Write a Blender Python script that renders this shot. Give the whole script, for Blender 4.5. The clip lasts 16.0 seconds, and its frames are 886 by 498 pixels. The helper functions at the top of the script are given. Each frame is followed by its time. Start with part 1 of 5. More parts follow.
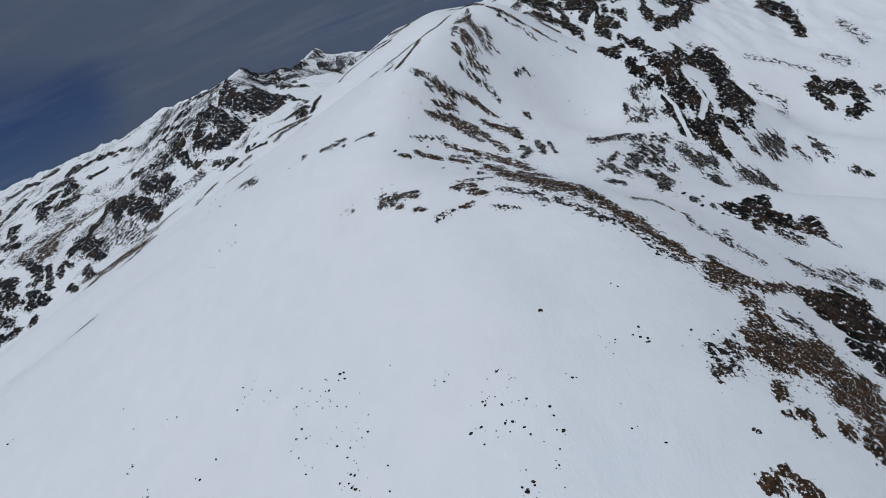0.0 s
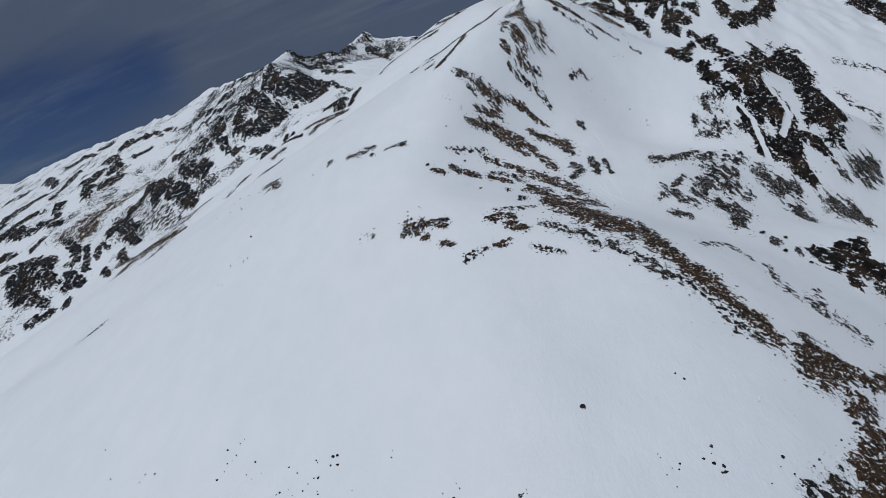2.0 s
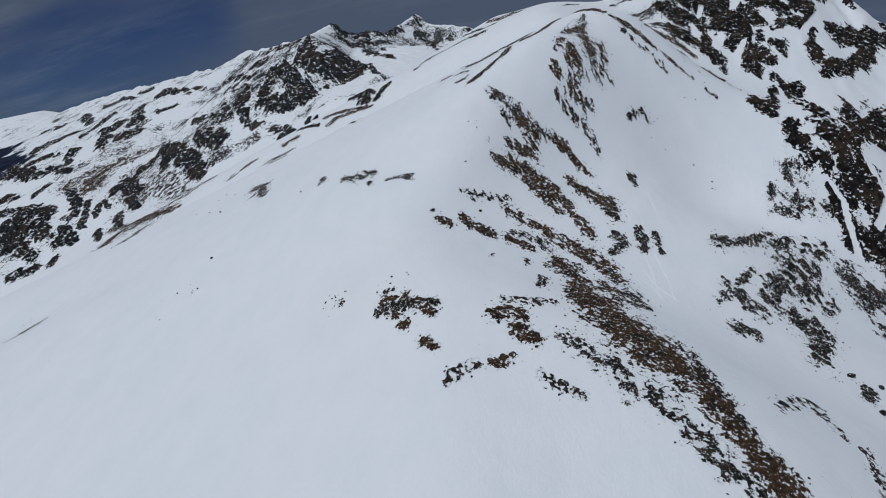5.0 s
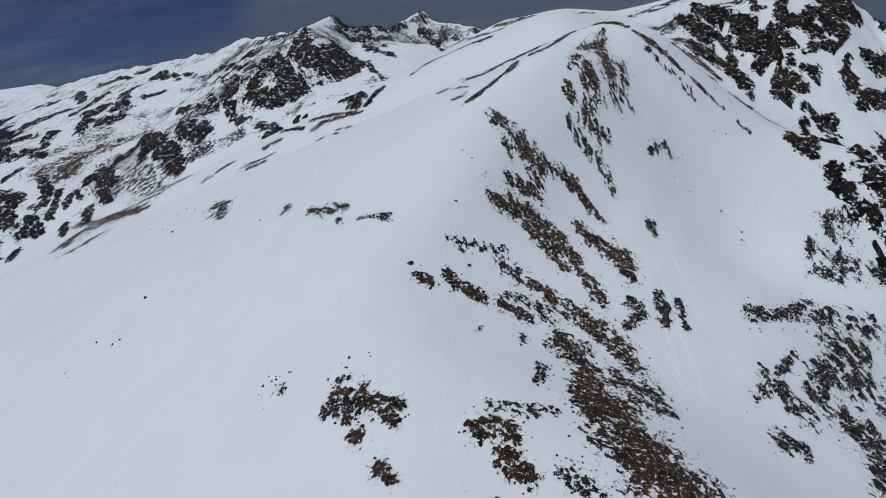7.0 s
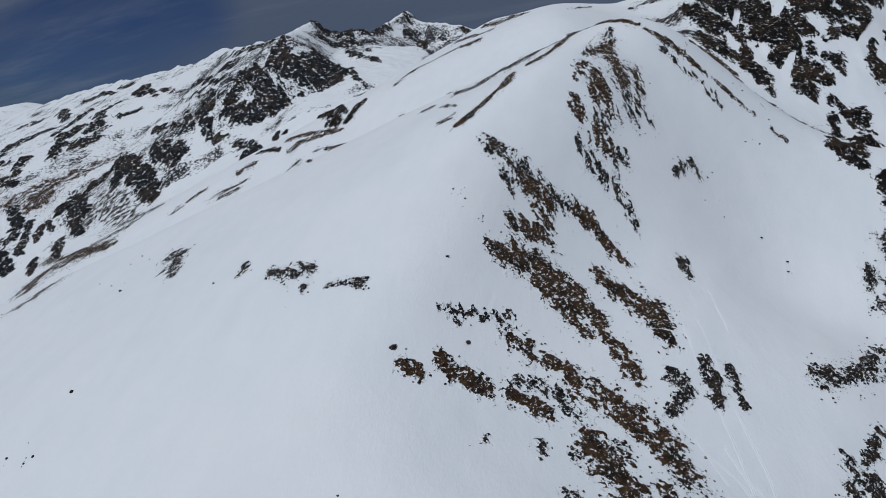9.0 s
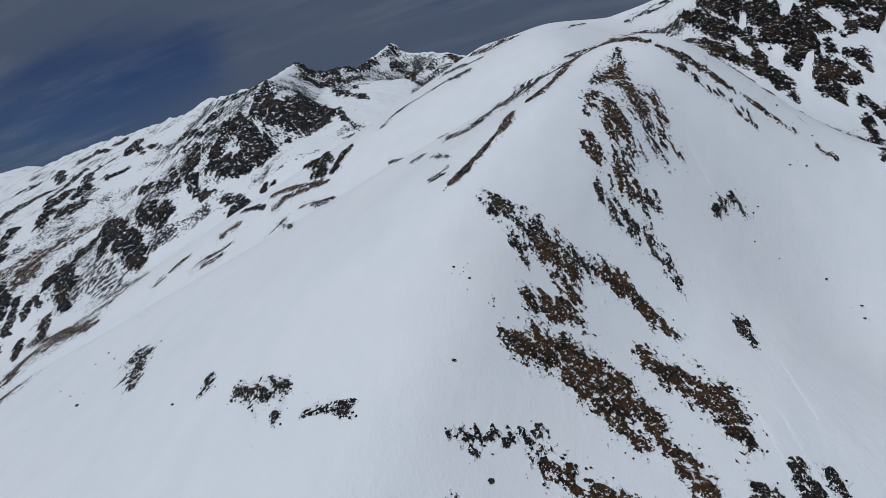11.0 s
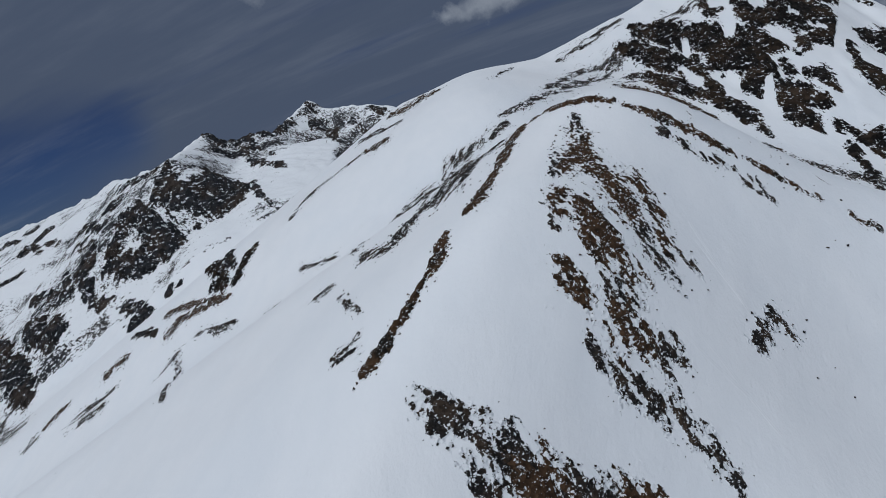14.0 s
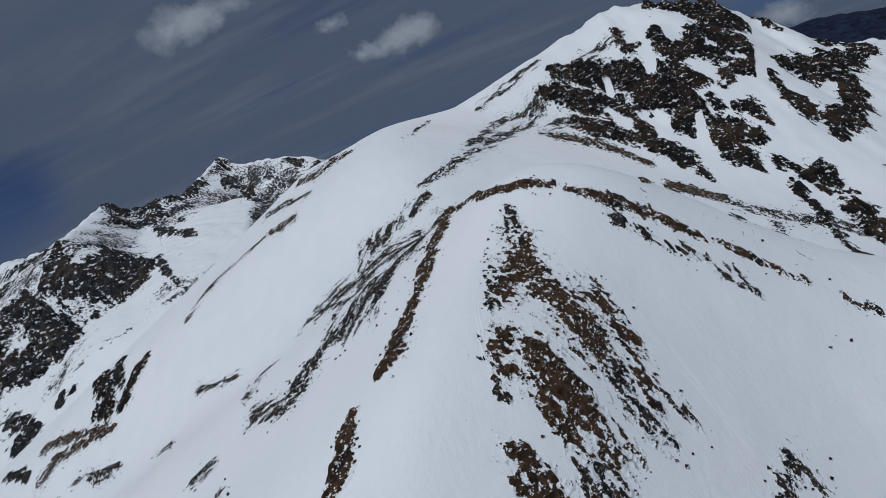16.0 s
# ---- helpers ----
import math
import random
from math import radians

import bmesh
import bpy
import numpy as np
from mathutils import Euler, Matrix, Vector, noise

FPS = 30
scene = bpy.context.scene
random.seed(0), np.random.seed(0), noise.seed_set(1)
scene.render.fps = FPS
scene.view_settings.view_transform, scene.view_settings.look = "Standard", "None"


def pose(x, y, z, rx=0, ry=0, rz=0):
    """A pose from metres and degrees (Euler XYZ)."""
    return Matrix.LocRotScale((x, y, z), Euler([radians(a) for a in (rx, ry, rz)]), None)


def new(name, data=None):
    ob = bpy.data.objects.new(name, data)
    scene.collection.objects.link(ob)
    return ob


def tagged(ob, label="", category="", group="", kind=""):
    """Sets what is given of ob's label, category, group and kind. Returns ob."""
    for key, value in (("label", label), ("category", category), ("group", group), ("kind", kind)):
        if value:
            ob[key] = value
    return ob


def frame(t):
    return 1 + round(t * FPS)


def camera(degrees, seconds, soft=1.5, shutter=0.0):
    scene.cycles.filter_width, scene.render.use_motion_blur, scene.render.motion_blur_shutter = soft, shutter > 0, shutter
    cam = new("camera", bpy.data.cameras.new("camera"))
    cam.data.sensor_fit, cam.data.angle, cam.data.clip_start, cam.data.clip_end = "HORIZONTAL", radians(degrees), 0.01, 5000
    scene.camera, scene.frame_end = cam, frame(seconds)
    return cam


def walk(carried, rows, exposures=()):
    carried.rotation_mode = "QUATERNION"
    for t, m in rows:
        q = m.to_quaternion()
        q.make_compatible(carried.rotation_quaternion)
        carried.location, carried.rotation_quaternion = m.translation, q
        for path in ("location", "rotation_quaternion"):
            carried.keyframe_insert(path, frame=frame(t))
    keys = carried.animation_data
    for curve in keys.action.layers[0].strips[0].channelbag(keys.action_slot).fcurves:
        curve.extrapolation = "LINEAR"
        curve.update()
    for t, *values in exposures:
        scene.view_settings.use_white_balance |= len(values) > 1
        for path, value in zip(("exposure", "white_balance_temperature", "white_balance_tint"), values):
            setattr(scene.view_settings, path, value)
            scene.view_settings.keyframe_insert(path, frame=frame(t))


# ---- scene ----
cam = camera(72.0, 16.0, soft=0.6)
# seconds, x, y, z, then yaw, pitch and roll in degrees
ROWS = [
    (0.0, -0.00, -0.00, -0.00, 3.749, -11.362, -13.735),
    (0.5, 2.02, 8.15, 2.78, 5.129, -11.264, -12.928),
    (1.0, 3.33, 16.91, 5.09, 6.384, -11.172, -12.275),
    (1.5, 4.55, 25.72, 7.42, 7.398, -11.390, -11.752),
    (2.0, 5.73, 34.53, 9.68, 8.244, -11.924, -11.565),
    (2.5, 6.84, 43.42, 11.87, 8.914, -12.482, -11.270),
    (3.0, 7.82, 52.24, 14.08, 9.736, -12.823, -10.507),
    (3.5, 8.55, 61.24, 16.42, 10.524, -12.876, -9.205),
    (4.0, 9.26, 70.52, 18.84, 10.935, -12.732, -7.134),
    (4.5, 9.71, 79.71, 21.33, 11.067, -12.688, -5.012),
    (5.0, 9.76, 89.06, 23.64, 10.806, -12.851, -3.174),
    (7.5, 6.19, 137.42, 34.49, 10.424, -13.310, 0.263),
    (8.0, 5.31, 146.82, 36.61, 10.498, -13.626, -0.082),
    (8.5, 4.06, 156.01, 38.66, 10.349, -13.751, -1.219),
    (11.0, -0.21, 196.18, 47.27, 10.820, -11.306, -7.937),
    (11.5, -0.63, 205.73, 49.92, 10.634, -10.751, -8.863),
    (12.0, -0.77, 215.51, 52.40, 10.335, -10.219, -10.044),
    (12.5, -0.90, 225.15, 54.97, 9.779, -9.793, -11.148),
    (13.0, -0.68, 234.87, 57.57, 9.005, -9.507, -12.346),
    (13.5, -0.33, 245.00, 60.13, 7.430, -9.288, -13.508),
    (14.0, 0.57, 254.71, 62.72, 5.360, -8.929, -14.526),
    (14.5, 1.92, 263.89, 65.47, 3.016, -8.468, -15.498),
    (15.0, 3.79, 272.38, 68.38, 0.888, -7.968, -16.544),
    (15.5, 5.72, 280.33, 71.52, -0.568, -7.740, -17.817),
    (16.0, 7.77, 287.93, 74.61, -1.267, -7.800, -19.211),
]
walk(cam, [(t, pose(x, y, z, 90 + pitch, 0, yaw) @ pose(0, 0, 0, 0, 0, roll)) for t, x, y, z, yaw, pitch, roll in ROWS],
     exposures=[(0.0, 0.0, 5850, 8), (16.0, 0.0, 5850, 8)])

# ---- sky, sun and exposure ----
SUN_HEIGHT, SUN_TURN = 60.0, -150.0
world = bpy.data.worlds.new("sky")
scene.world = world
world.use_nodes = True
wn, wl = world.node_tree.nodes, world.node_tree.links
sky = wn.new("ShaderNodeTexSky")
sky.sky_type, sky.sun_disc = "NISHITA", False
sky.sun_elevation, sky.sun_rotation = radians(SUN_HEIGHT), radians(SUN_TURN)
sky.altitude = 2600
sky.dust_density = 0.3


def math_node(how, a, b=0.0, c=0.0):
    k = wn.new("ShaderNodeMath")
    k.operation = how
    for socket, v in zip(k.inputs, (a, b, c)):
        if isinstance(v, (int, float)):
            socket.default_value = v
        else:
            wl.new(v, socket)
    return k.outputs[0]


def vector_node(how, a, b):
    k = wn.new("ShaderNodeVectorMath")
    k.operation = how
    for socket, v in zip(k.inputs, (a, b)):
        if isinstance(v, tuple):
            socket.default_value = v
        else:
            wl.new(v, socket)
    return k


def sky_mix(fac, a, b):
    k = wn.new("ShaderNodeMix")
    k.data_type = "RGBA"
    for socket, v in ((k.inputs[0], fac), (k.inputs[6], a), (k.inputs[7], b)):
        if isinstance(v, (int, float)):
            socket.default_value = v
        elif isinstance(v, tuple):
            socket.default_value = (*v, 1)
        else:
            wl.new(v, socket)
    return k.outputs[2]


def sky_noise(vector, scale, detail, rough, low, high):
    k = wn.new("ShaderNodeTexNoise")
    k.inputs["Scale"].default_value, k.inputs["Detail"].default_value, k.inputs["Roughness"].default_value = scale, detail, rough
    wl.new(vector, k.inputs["Vector"])
    m = wn.new("ShaderNodeMapRange")
    m.interpolation_type = "SMOOTHSTEP"
    m.inputs["From Min"].default_value, m.inputs["From Max"].default_value = low, high
    wl.new(k.outputs["Fac"], m.inputs["Value"])
    return m.outputs[0]


# thin high cloud on a flat layer, drawn out along its drift
way = wn.new("ShaderNodeTexCoord").outputs["Generated"]
parts = wn.new("ShaderNodeSeparateXYZ")
wl.new(way, parts.inputs[0])
up = math_node("ADD", math_node("MAXIMUM", parts.outputs[2], 0.0), 0.16)
flat = wn.new("ShaderNodeCombineXYZ")
wl.new(math_node("DIVIDE", parts.outputs[0], up), flat.inputs[0])
wl.new(math_node("DIVIDE", parts.outputs[1], up), flat.inputs[1])
across = vector_node("DOT_PRODUCT", flat.outputs[0], (0.276, 0.961, 0.0)).outputs["Value"]
along = vector_node("DOT_PRODUCT", flat.outputs[0], (-0.961, 0.276, 0.0)).outputs["Value"]
drift = wn.new("ShaderNodeCombineXYZ")
wl.new(across, drift.inputs[0])
wl.new(math_node("MULTIPLY", along, 0.22), drift.inputs[1])
veil = sky_noise(drift.outputs[0], 1.1, 5.0, 0.55, 0.28, 0.47)
# a long gap in the veil where the blue shows
GAPS = (((-0.700, 0.713, 0.050), 0.045), ((-0.669, 0.740, 0.065), 0.050), ((-0.629, 0.773, 0.086), 0.055), ((-0.585, 0.804, 0.107), 0.050), ((-0.531, 0.838, 0.128), 0.045), ((-0.488, 0.862, 0.139), 0.030))
for place, size in GAPS:
    away = vector_node("DISTANCE", way, place).outputs["Value"]
    hole = wn.new("ShaderNodeMapRange")
    hole.interpolation_type = "SMOOTHSTEP"
    hole.inputs["From Min"].default_value, hole.inputs["From Max"].default_value = 0.0, 2.3 * size
    hole.inputs["To Min"].default_value = 0.38
    wl.new(away, hole.inputs["Value"])
    veil = math_node("MULTIPLY", veil, hole.outputs[0])
wisps = sky_noise(drift.outputs[0], 2.6, 6.0, 0.62, 0.46, 0.76)
CLEAR, STRENGTH = (0.14, 0.19, 0.33), 0.06
tinted = wn.new("ShaderNodeMix")
tinted.data_type, tinted.blend_type = "RGBA", "MULTIPLY"
tinted.inputs[0].default_value, tinted.inputs[7].default_value = 1.0, (*CLEAR, 1)
wl.new(sky.outputs[0], tinted.inputs[6])
clear = tinted.outputs[2]
colour = sky_mix(veil, clear, (1.15, 1.41, 2.02))
colour = sky_mix(math_node("MULTIPLY", wisps, 0.26), colour, (3.2, 3.4, 3.9))
# a few small fair-weather clouds
for place, size in (((0.001, 0.981, 0.194), 0.037), ((0.049, 0.979, 0.197), 0.051), ((0.096, 0.974, 0.204), 0.050), ((-0.241, 0.923, 0.301), 0.068), ((-0.202, 0.930, 0.308), 0.051), ((-0.155, 0.937, 0.313), 0.057), ((-0.028, 0.968, 0.248), 0.037), ((0.568, 0.823, 0.037), 0.043)):
    away = vector_node("DISTANCE", vector_node("MULTIPLY", way, (1.0, 1.0, 1.6)).outputs[0], tuple(a * b for a, b in zip(place, (1.0, 1.0, 1.6)))).outputs["Value"]
    lump = wn.new("ShaderNodeTexNoise")
    lump.inputs["Scale"].default_value, lump.inputs["Detail"].default_value, lump.inputs["Roughness"].default_value = 0.9 / size, 6.0, 0.6
    wl.new(way, lump.inputs["Vector"])
    body = math_node("SUBTRACT", math_node("MULTIPLY_ADD", lump.outputs["Fac"], 2.2, -0.35), math_node("DIVIDE", away, size))
    body = math_node("MINIMUM", math_node("MAXIMUM", math_node("MULTIPLY", body, 1.5), 0.0), 1.0)
    colour = sky_mix(math_node("MULTIPLY", body, 0.80), colour, (4.0, 4.2, 4.6))
wn["Background"].inputs["Strength"].default_value = STRENGTH
wl.new(colour, wn["Background"].inputs["Color"])
sun = new("sun", bpy.data.lights.new("sun", "SUN"))
sun.data.energy, sun.data.angle, sun.data.color = 1.95, radians(0.5), (1.0, 0.97, 0.93)
sun.matrix_world = pose(0, 0, 500, 90 - SUN_HEIGHT, 0, 180 - SUN_TURN)


# ---- materials ----
def material(name):
    m = bpy.data.materials.new(name)
    m.use_nodes = True
    t = m.node_tree
    return m, t.nodes, t.links, t.nodes["Principled BSDF"]


def noise_node(n, l, scale, detail=4.0, rough=0.6, coord=None):
    k = n.new("ShaderNodeTexNoise")
    k.inputs["Scale"].default_value, k.inputs["Detail"].default_value, k.inputs["Roughness"].default_value = scale, detail, rough
    l.new(coord, k.inputs["Vector"])
    return k.outputs["Fac"]


def ramp(n, l, fac, stops):
    k = n.new("ShaderNodeValToRGB")
    while len(k.color_ramp.elements) < len(stops):
        k.color_ramp.elements.new(0.5)
    for e, (p, c) in zip(k.color_ramp.elements, stops):
        e.position, e.color = p, (*c, 1)
    l.new(fac, k.inputs["Fac"])
    return k.outputs["Color"]


def mix(n, l, fac, a, b, how="MIX"):
    k = n.new("ShaderNodeMix")
    k.data_type, k.blend_type = "RGBA", how
    for socket, v in ((k.inputs[0], fac), (k.inputs[6], a), (k.inputs[7], b)):
        if isinstance(v, (int, float)):
            socket.default_value = v
        elif isinstance(v, tuple):
            socket.default_value = (*v, 1)
        else:
            l.new(v, socket)
    return k.outputs[2]


def bump(n, l, bsdf, heights):
    """Fine relief: rows of (height output, metres)."""
    last = None
    for h, d in heights:
        k = n.new("ShaderNodeBump")
        k.inputs["Strength"].default_value, k.inputs["Distance"].default_value = 1.0, d
        l.new(h, k.inputs["Height"])
        if last:
            l.new(last, k.inputs["Normal"])
        last = k.outputs["Normal"]
    l.new(last, bsdf.inputs["Normal"])


def snow_material():
    m, n, l, b = material("snow")
    p = n.new("ShaderNodeNewGeometry").outputs["Position"]
    stretch = n.new("ShaderNodeMapping")
    stretch.inputs["Scale"].default_value, stretch.inputs["Rotation"].default_value = (1.0, 0.5, 0.8), (0, 0, radians(28))
    l.new(p, stretch.inputs["Vector"])
    wide = noise_node(n, l, 0.016, 3.0, 0.5, p)
    mid = noise_node(n, l, 0.12, 5.0, 0.6, stretch.outputs[0])
    fine = noise_node(n, l, 1.6, 5.0, 0.65, stretch.outputs[0])
    c = ramp(n, l, wide, [(0.3, (0.80, 0.83, 0.86)), (0.55, (0.84, 0.855, 0.87)), (0.75, (0.81, 0.82, 0.83))])
    c = mix(n, l, 0.25, c, ramp(n, l, mid, [(0.35, (0.76, 0.79, 0.82)), (0.65, (0.87, 0.88, 0.89))]))
    # a little windblown dust
    dust = ramp(n, l, noise_node(n, l, 0.035, 6.0, 0.7, p), [(0.66, (0, 0, 0)), (0.80, (0.10, 0.10, 0.10))])
    c = mix(n, l, dust, c, (0.50, 0.42, 0.34))
    l.new(c, b.inputs["Base Color"])
    b.inputs["Roughness"].default_value = 0.65
    b.inputs["Specular IOR Level"].default_value = 0.25
    bump(n, l, b, [(mid, 0.45), (fine, 0.08)])
    return m


def bare_material(name, dark, brown, pale, size, relief, share, fleck=0.0, patchy=2.0):
    """Stones and turf: dark rock, brown grass or lichen, pale stones; share is how much is brown."""
    m, n, l, b = material(name)
    p = n.new("ShaderNodeNewGeometry").outputs["Position"]
    big = noise_node(n, l, 0.22 / size, 4.0, 0.6, p)
    grain = noise_node(n, l, 1.6 / size, 3.0, 0.6, p)
    cell = n.new("ShaderNodeTexVoronoi")
    cell.inputs["Scale"].default_value = 1.3 / size
    l.new(p, cell.inputs["Vector"])
    where = ramp(n, l, big, [(0.62 - 0.45 * share, (0, 0, 0)), (0.78 - 0.45 * share, (1, 1, 1))])
    c = mix(n, l, where, dark, brown)
    c = mix(n, l, ramp(n, l, grain, [(0.56, (0, 0, 0)), (0.74, (0.7, 0.7, 0.7))]), c, pale)
    c = mix(n, l, 0.7, c, ramp(n, l, cell.outputs["Color"], [(0.1, (0.22, 0.22, 0.22)), (0.9, (1.55, 1.5, 1.45))]), "MULTIPLY")
    if fleck:
        # snow caught in hollows and on ledges
        ledge = n.new("ShaderNodeMapping")
        ledge.inputs["Scale"].default_value = (1.0, 1.0, 2.2)
        l.new(p, ledge.inputs["Vector"])
        spots = noise_node(n, l, 0.9 / size, 3.0, 0.7, ledge.outputs[0])
        c = mix(n, l, ramp(n, l, spots, [(0.64 - fleck, (0, 0, 0)), (0.67 - fleck, (1, 1, 1))]), c, (0.78, 0.80, 0.83))
    # thin snow: the deeper a spot is buried, the fewer stones show
    depth = n.new("ShaderNodeAttribute")
    depth.attribute_name = "buried"
    speck = noise_node(n, l, 1.15 / size ** 0.8, 3.0, 0.75, p)
    show = n.new("ShaderNodeMath")
    show.operation = "MULTIPLY_ADD"
    l.new(speck, show.inputs[0])
    show.inputs[1].default_value = -patchy
    l.new(depth.outputs["Fac"], show.inputs[2])
    thin = n.new("ShaderNodeMapRange")
    thin.inputs["From Min"].default_value, thin.inputs["From Max"].default_value = 0.585 - 0.5 * patchy, 0.615 - 0.5 * patchy
    l.new(show.outputs[0], thin.inputs["Value"])
    c = mix(n, l, thin.outputs[0], c, (0.82, 0.84, 0.86))
    l.new(c, b.inputs["Base Color"])
    b.inputs["Roughness"].default_value = 0.92
    b.inputs["Specular IOR Level"].default_value = 0.15
    bump(n, l, b, [(cell.outputs["Distance"], 0.35 * relief), (grain, 0.25 * relief)])
    return m


SNOW = snow_material()
TURF = bare_material("withered_turf", (0.014, 0.012, 0.010), (0.058, 0.034, 0.019), (0.100, 0.070, 0.044), 1.0, 1.0, 0.62, 0.02, 4.6)
STONE = bare_material("dark_stone", (0.018, 0.017, 0.017), (0.046, 0.034, 0.025), (0.10, 0.09, 0.08), 0.8, 1.0, 0.40, 0.02, 4.6)
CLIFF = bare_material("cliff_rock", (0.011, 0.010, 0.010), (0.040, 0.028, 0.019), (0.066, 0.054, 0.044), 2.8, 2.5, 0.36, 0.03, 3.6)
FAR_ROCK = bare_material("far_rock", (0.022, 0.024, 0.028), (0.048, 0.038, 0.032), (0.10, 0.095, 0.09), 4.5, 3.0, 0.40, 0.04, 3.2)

# far woods: the blue of distance haze is put into the base colours
HAZY_FOREST = bare_material("haze_blue_woods", (0.010, 0.016, 0.040), (0.012, 0.019, 0.042), (0.022, 0.030, 0.058), 40.0, 6.0, 0.5)


def alpine_material():
    """Rugged ground: snow lies where it can, rock shows where the slope is too steep to hold it."""
    m, n, l, b = material("alpine_ground")
    geo = n.new("ShaderNodeNewGeometry")
    p = geo.outputs["Position"]
    axes = n.new("ShaderNodeSeparateXYZ")
    l.new(geo.outputs["Normal"], axes.inputs[0])
    broad, middle, fine = noise_node(n, l, 0.011, 3.0, 0.6, p), noise_node(n, l, 0.035, 5.0, 0.65, p), noise_node(n, l, 0.42, 4.0, 0.72, p)
    total = axes.outputs[2]
    for source, gain in ((broad, 0.75), (middle, 0.45), (fine, 0.95)):
        k = n.new("ShaderNodeMath")
        k.operation = "MULTIPLY_ADD"
        l.new(source, k.inputs[0])
        k.inputs[1].default_value = gain
        l.new(total, k.inputs[2])
        total = k.outputs[0]
    cut = n.new("ShaderNodeMapRange")
    cut.inputs["From Min"].default_value, cut.inputs["From Max"].default_value = ALPINE_CUT - 0.02, ALPINE_CUT + 0.02
    l.new(total, cut.inputs["Value"])
    grain = noise_node(n, l, 0.35, 6.0, 0.7, p)
    rock = mix(n, l, ramp(n, l, broad, [(0.45, (0, 0, 0)), (0.6, (1, 1, 1))]), (0.020, 0.021, 0.024), (0.044, 0.032, 0.026))
    rock = mix(n, l, ramp(n, l, grain, [(0.5, (0, 0, 0)), (0.75, (0.8, 0.8, 0.8))]), rock, (0.085, 0.08, 0.078))
    l.new(mix(n, l, cut.outputs[0], rock, (0.82, 0.84, 0.86)), b.inputs["Base Color"])
    b.inputs["Roughness"].default_value = 0.8
    b.inputs["Specular IOR Level"].default_value = 0.2
    bump(n, l, b, [(fine, 0.4), (grain, 0.2)])
    return m


ALPINE_CUT = 1.85
ALPINE = alpine_material()

# ---- the shape of the mountains ----
def fade(a, b, v):
    """0 below a, 1 above b, smooth between."""
    t = np.clip((np.asarray(v, float) - a) / (b - a), 0.0, 1.0)
    return t * t * (3 - 2 * t)


def lattice(ix, iy, seed):
    h = (ix.astype(np.int64) * 374761393 + iy.astype(np.int64) * 668265263 + seed * 974634777) & 0xFFFFFFFF
    h = ((h ^ (h >> 13)) * 1274126177) & 0xFFFFFFFF
    return ((h ^ (h >> 16)) & 0xFFFFFF) / 0xFFFFFF * 2.0 - 1.0


COMPASS = np.arange(16) * (math.pi / 8) + 0.2
EAST, NORTH = np.cos(COMPASS), np.sin(COMPASS)


def slope_noise(x, y, seed):
    """Gradient noise, about -1 to 1."""
    ix, iy = np.floor(x), np.floor(y)
    fx, fy = x - ix, y - iy
    kx, ky = fx * fx * fx * (fx * (6 * fx - 15) + 10), fy * fy * fy * (fy * (6 * fy - 15) + 10)
    corner = []
    for ox, oy in ((0, 0), (1, 0), (0, 1), (1, 1)):
        k = ((lattice(ix + ox, iy + oy, seed) + 1.0) * 7.999).astype(np.int64)
        corner.append(EAST[k] * (fx - ox) + NORTH[k] * (fy - oy))
    low = corner[0] + (corner[1] - corner[0]) * kx
    high = corner[2] + (corner[3] - corner[2]) * kx
    return 1.5 * (low + (high - low) * ky)


def fractal(x, y, size, octaves, seed, gain=0.5):
    total, amount, norm = 0.0, 1.0, 0.0
    c, s = 0.8, 0.6
    x, y = x / size, y / size
    for n in range(octaves):
        total = total + amount * slope_noise(x, y, seed + n * 17)
        norm += amount
        x, y = (c * x - s * y) * 2.03 + 5.1, (s * x + c * y) * 2.03 - 3.7
        amount *= gain
    return total / norm


def ridged(x, y, size, octaves, seed, gain=0.5):
    total, amount, norm = 0.0, 1.0, 0.0
    c, s = 0.8, 0.6
    x, y = x / size, y / size
    for n in range(octaves):
        total = total + amount * (0.8 - 2.2 * np.abs(slope_noise(x, y, seed + n * 31)))
        norm += amount
        x, y = (c * x - s * y) * 2.07 + 1.7, (s * x + c * y) * 2.07 + 9.2
        amount *= gain
    return total / norm


def curve(rows, v):
    """Smooth curve through rows of (v, value)."""
    p = np.array(rows, float)
    h, d = np.diff(p[:, 0]), np.diff(p[:, 1]) / np.diff(p[:, 0])
    m = np.r_[d[0], (d[:-1] * h[1:] + d[1:] * h[:-1]) / (h[1:] + h[:-1]), d[-1]]
    v = np.clip(v, p[0, 0], p[-1, 0])
    i = np.clip(np.searchsorted(p[:, 0], v, side="right") - 1, 0, len(h) - 1)
    t = (v - p[i, 0]) / h[i]
    return ((1 + 2 * t) * (1 - t) ** 2 * p[i, 1] + t * (1 - t) ** 2 * h[i] * m[i]
            + t * t * (3 - 2 * t) * p[i + 1, 1] + t * t * (t - 1) * h[i] * m[i + 1])


def smooth_max(a, b, k):
    """The higher of two lands, blended over about k metres."""
    d = np.clip(0.5 + 0.5 * (a - b) / k, 0, 1)
    return b + (a - b) * d + k * d * (1 - d)


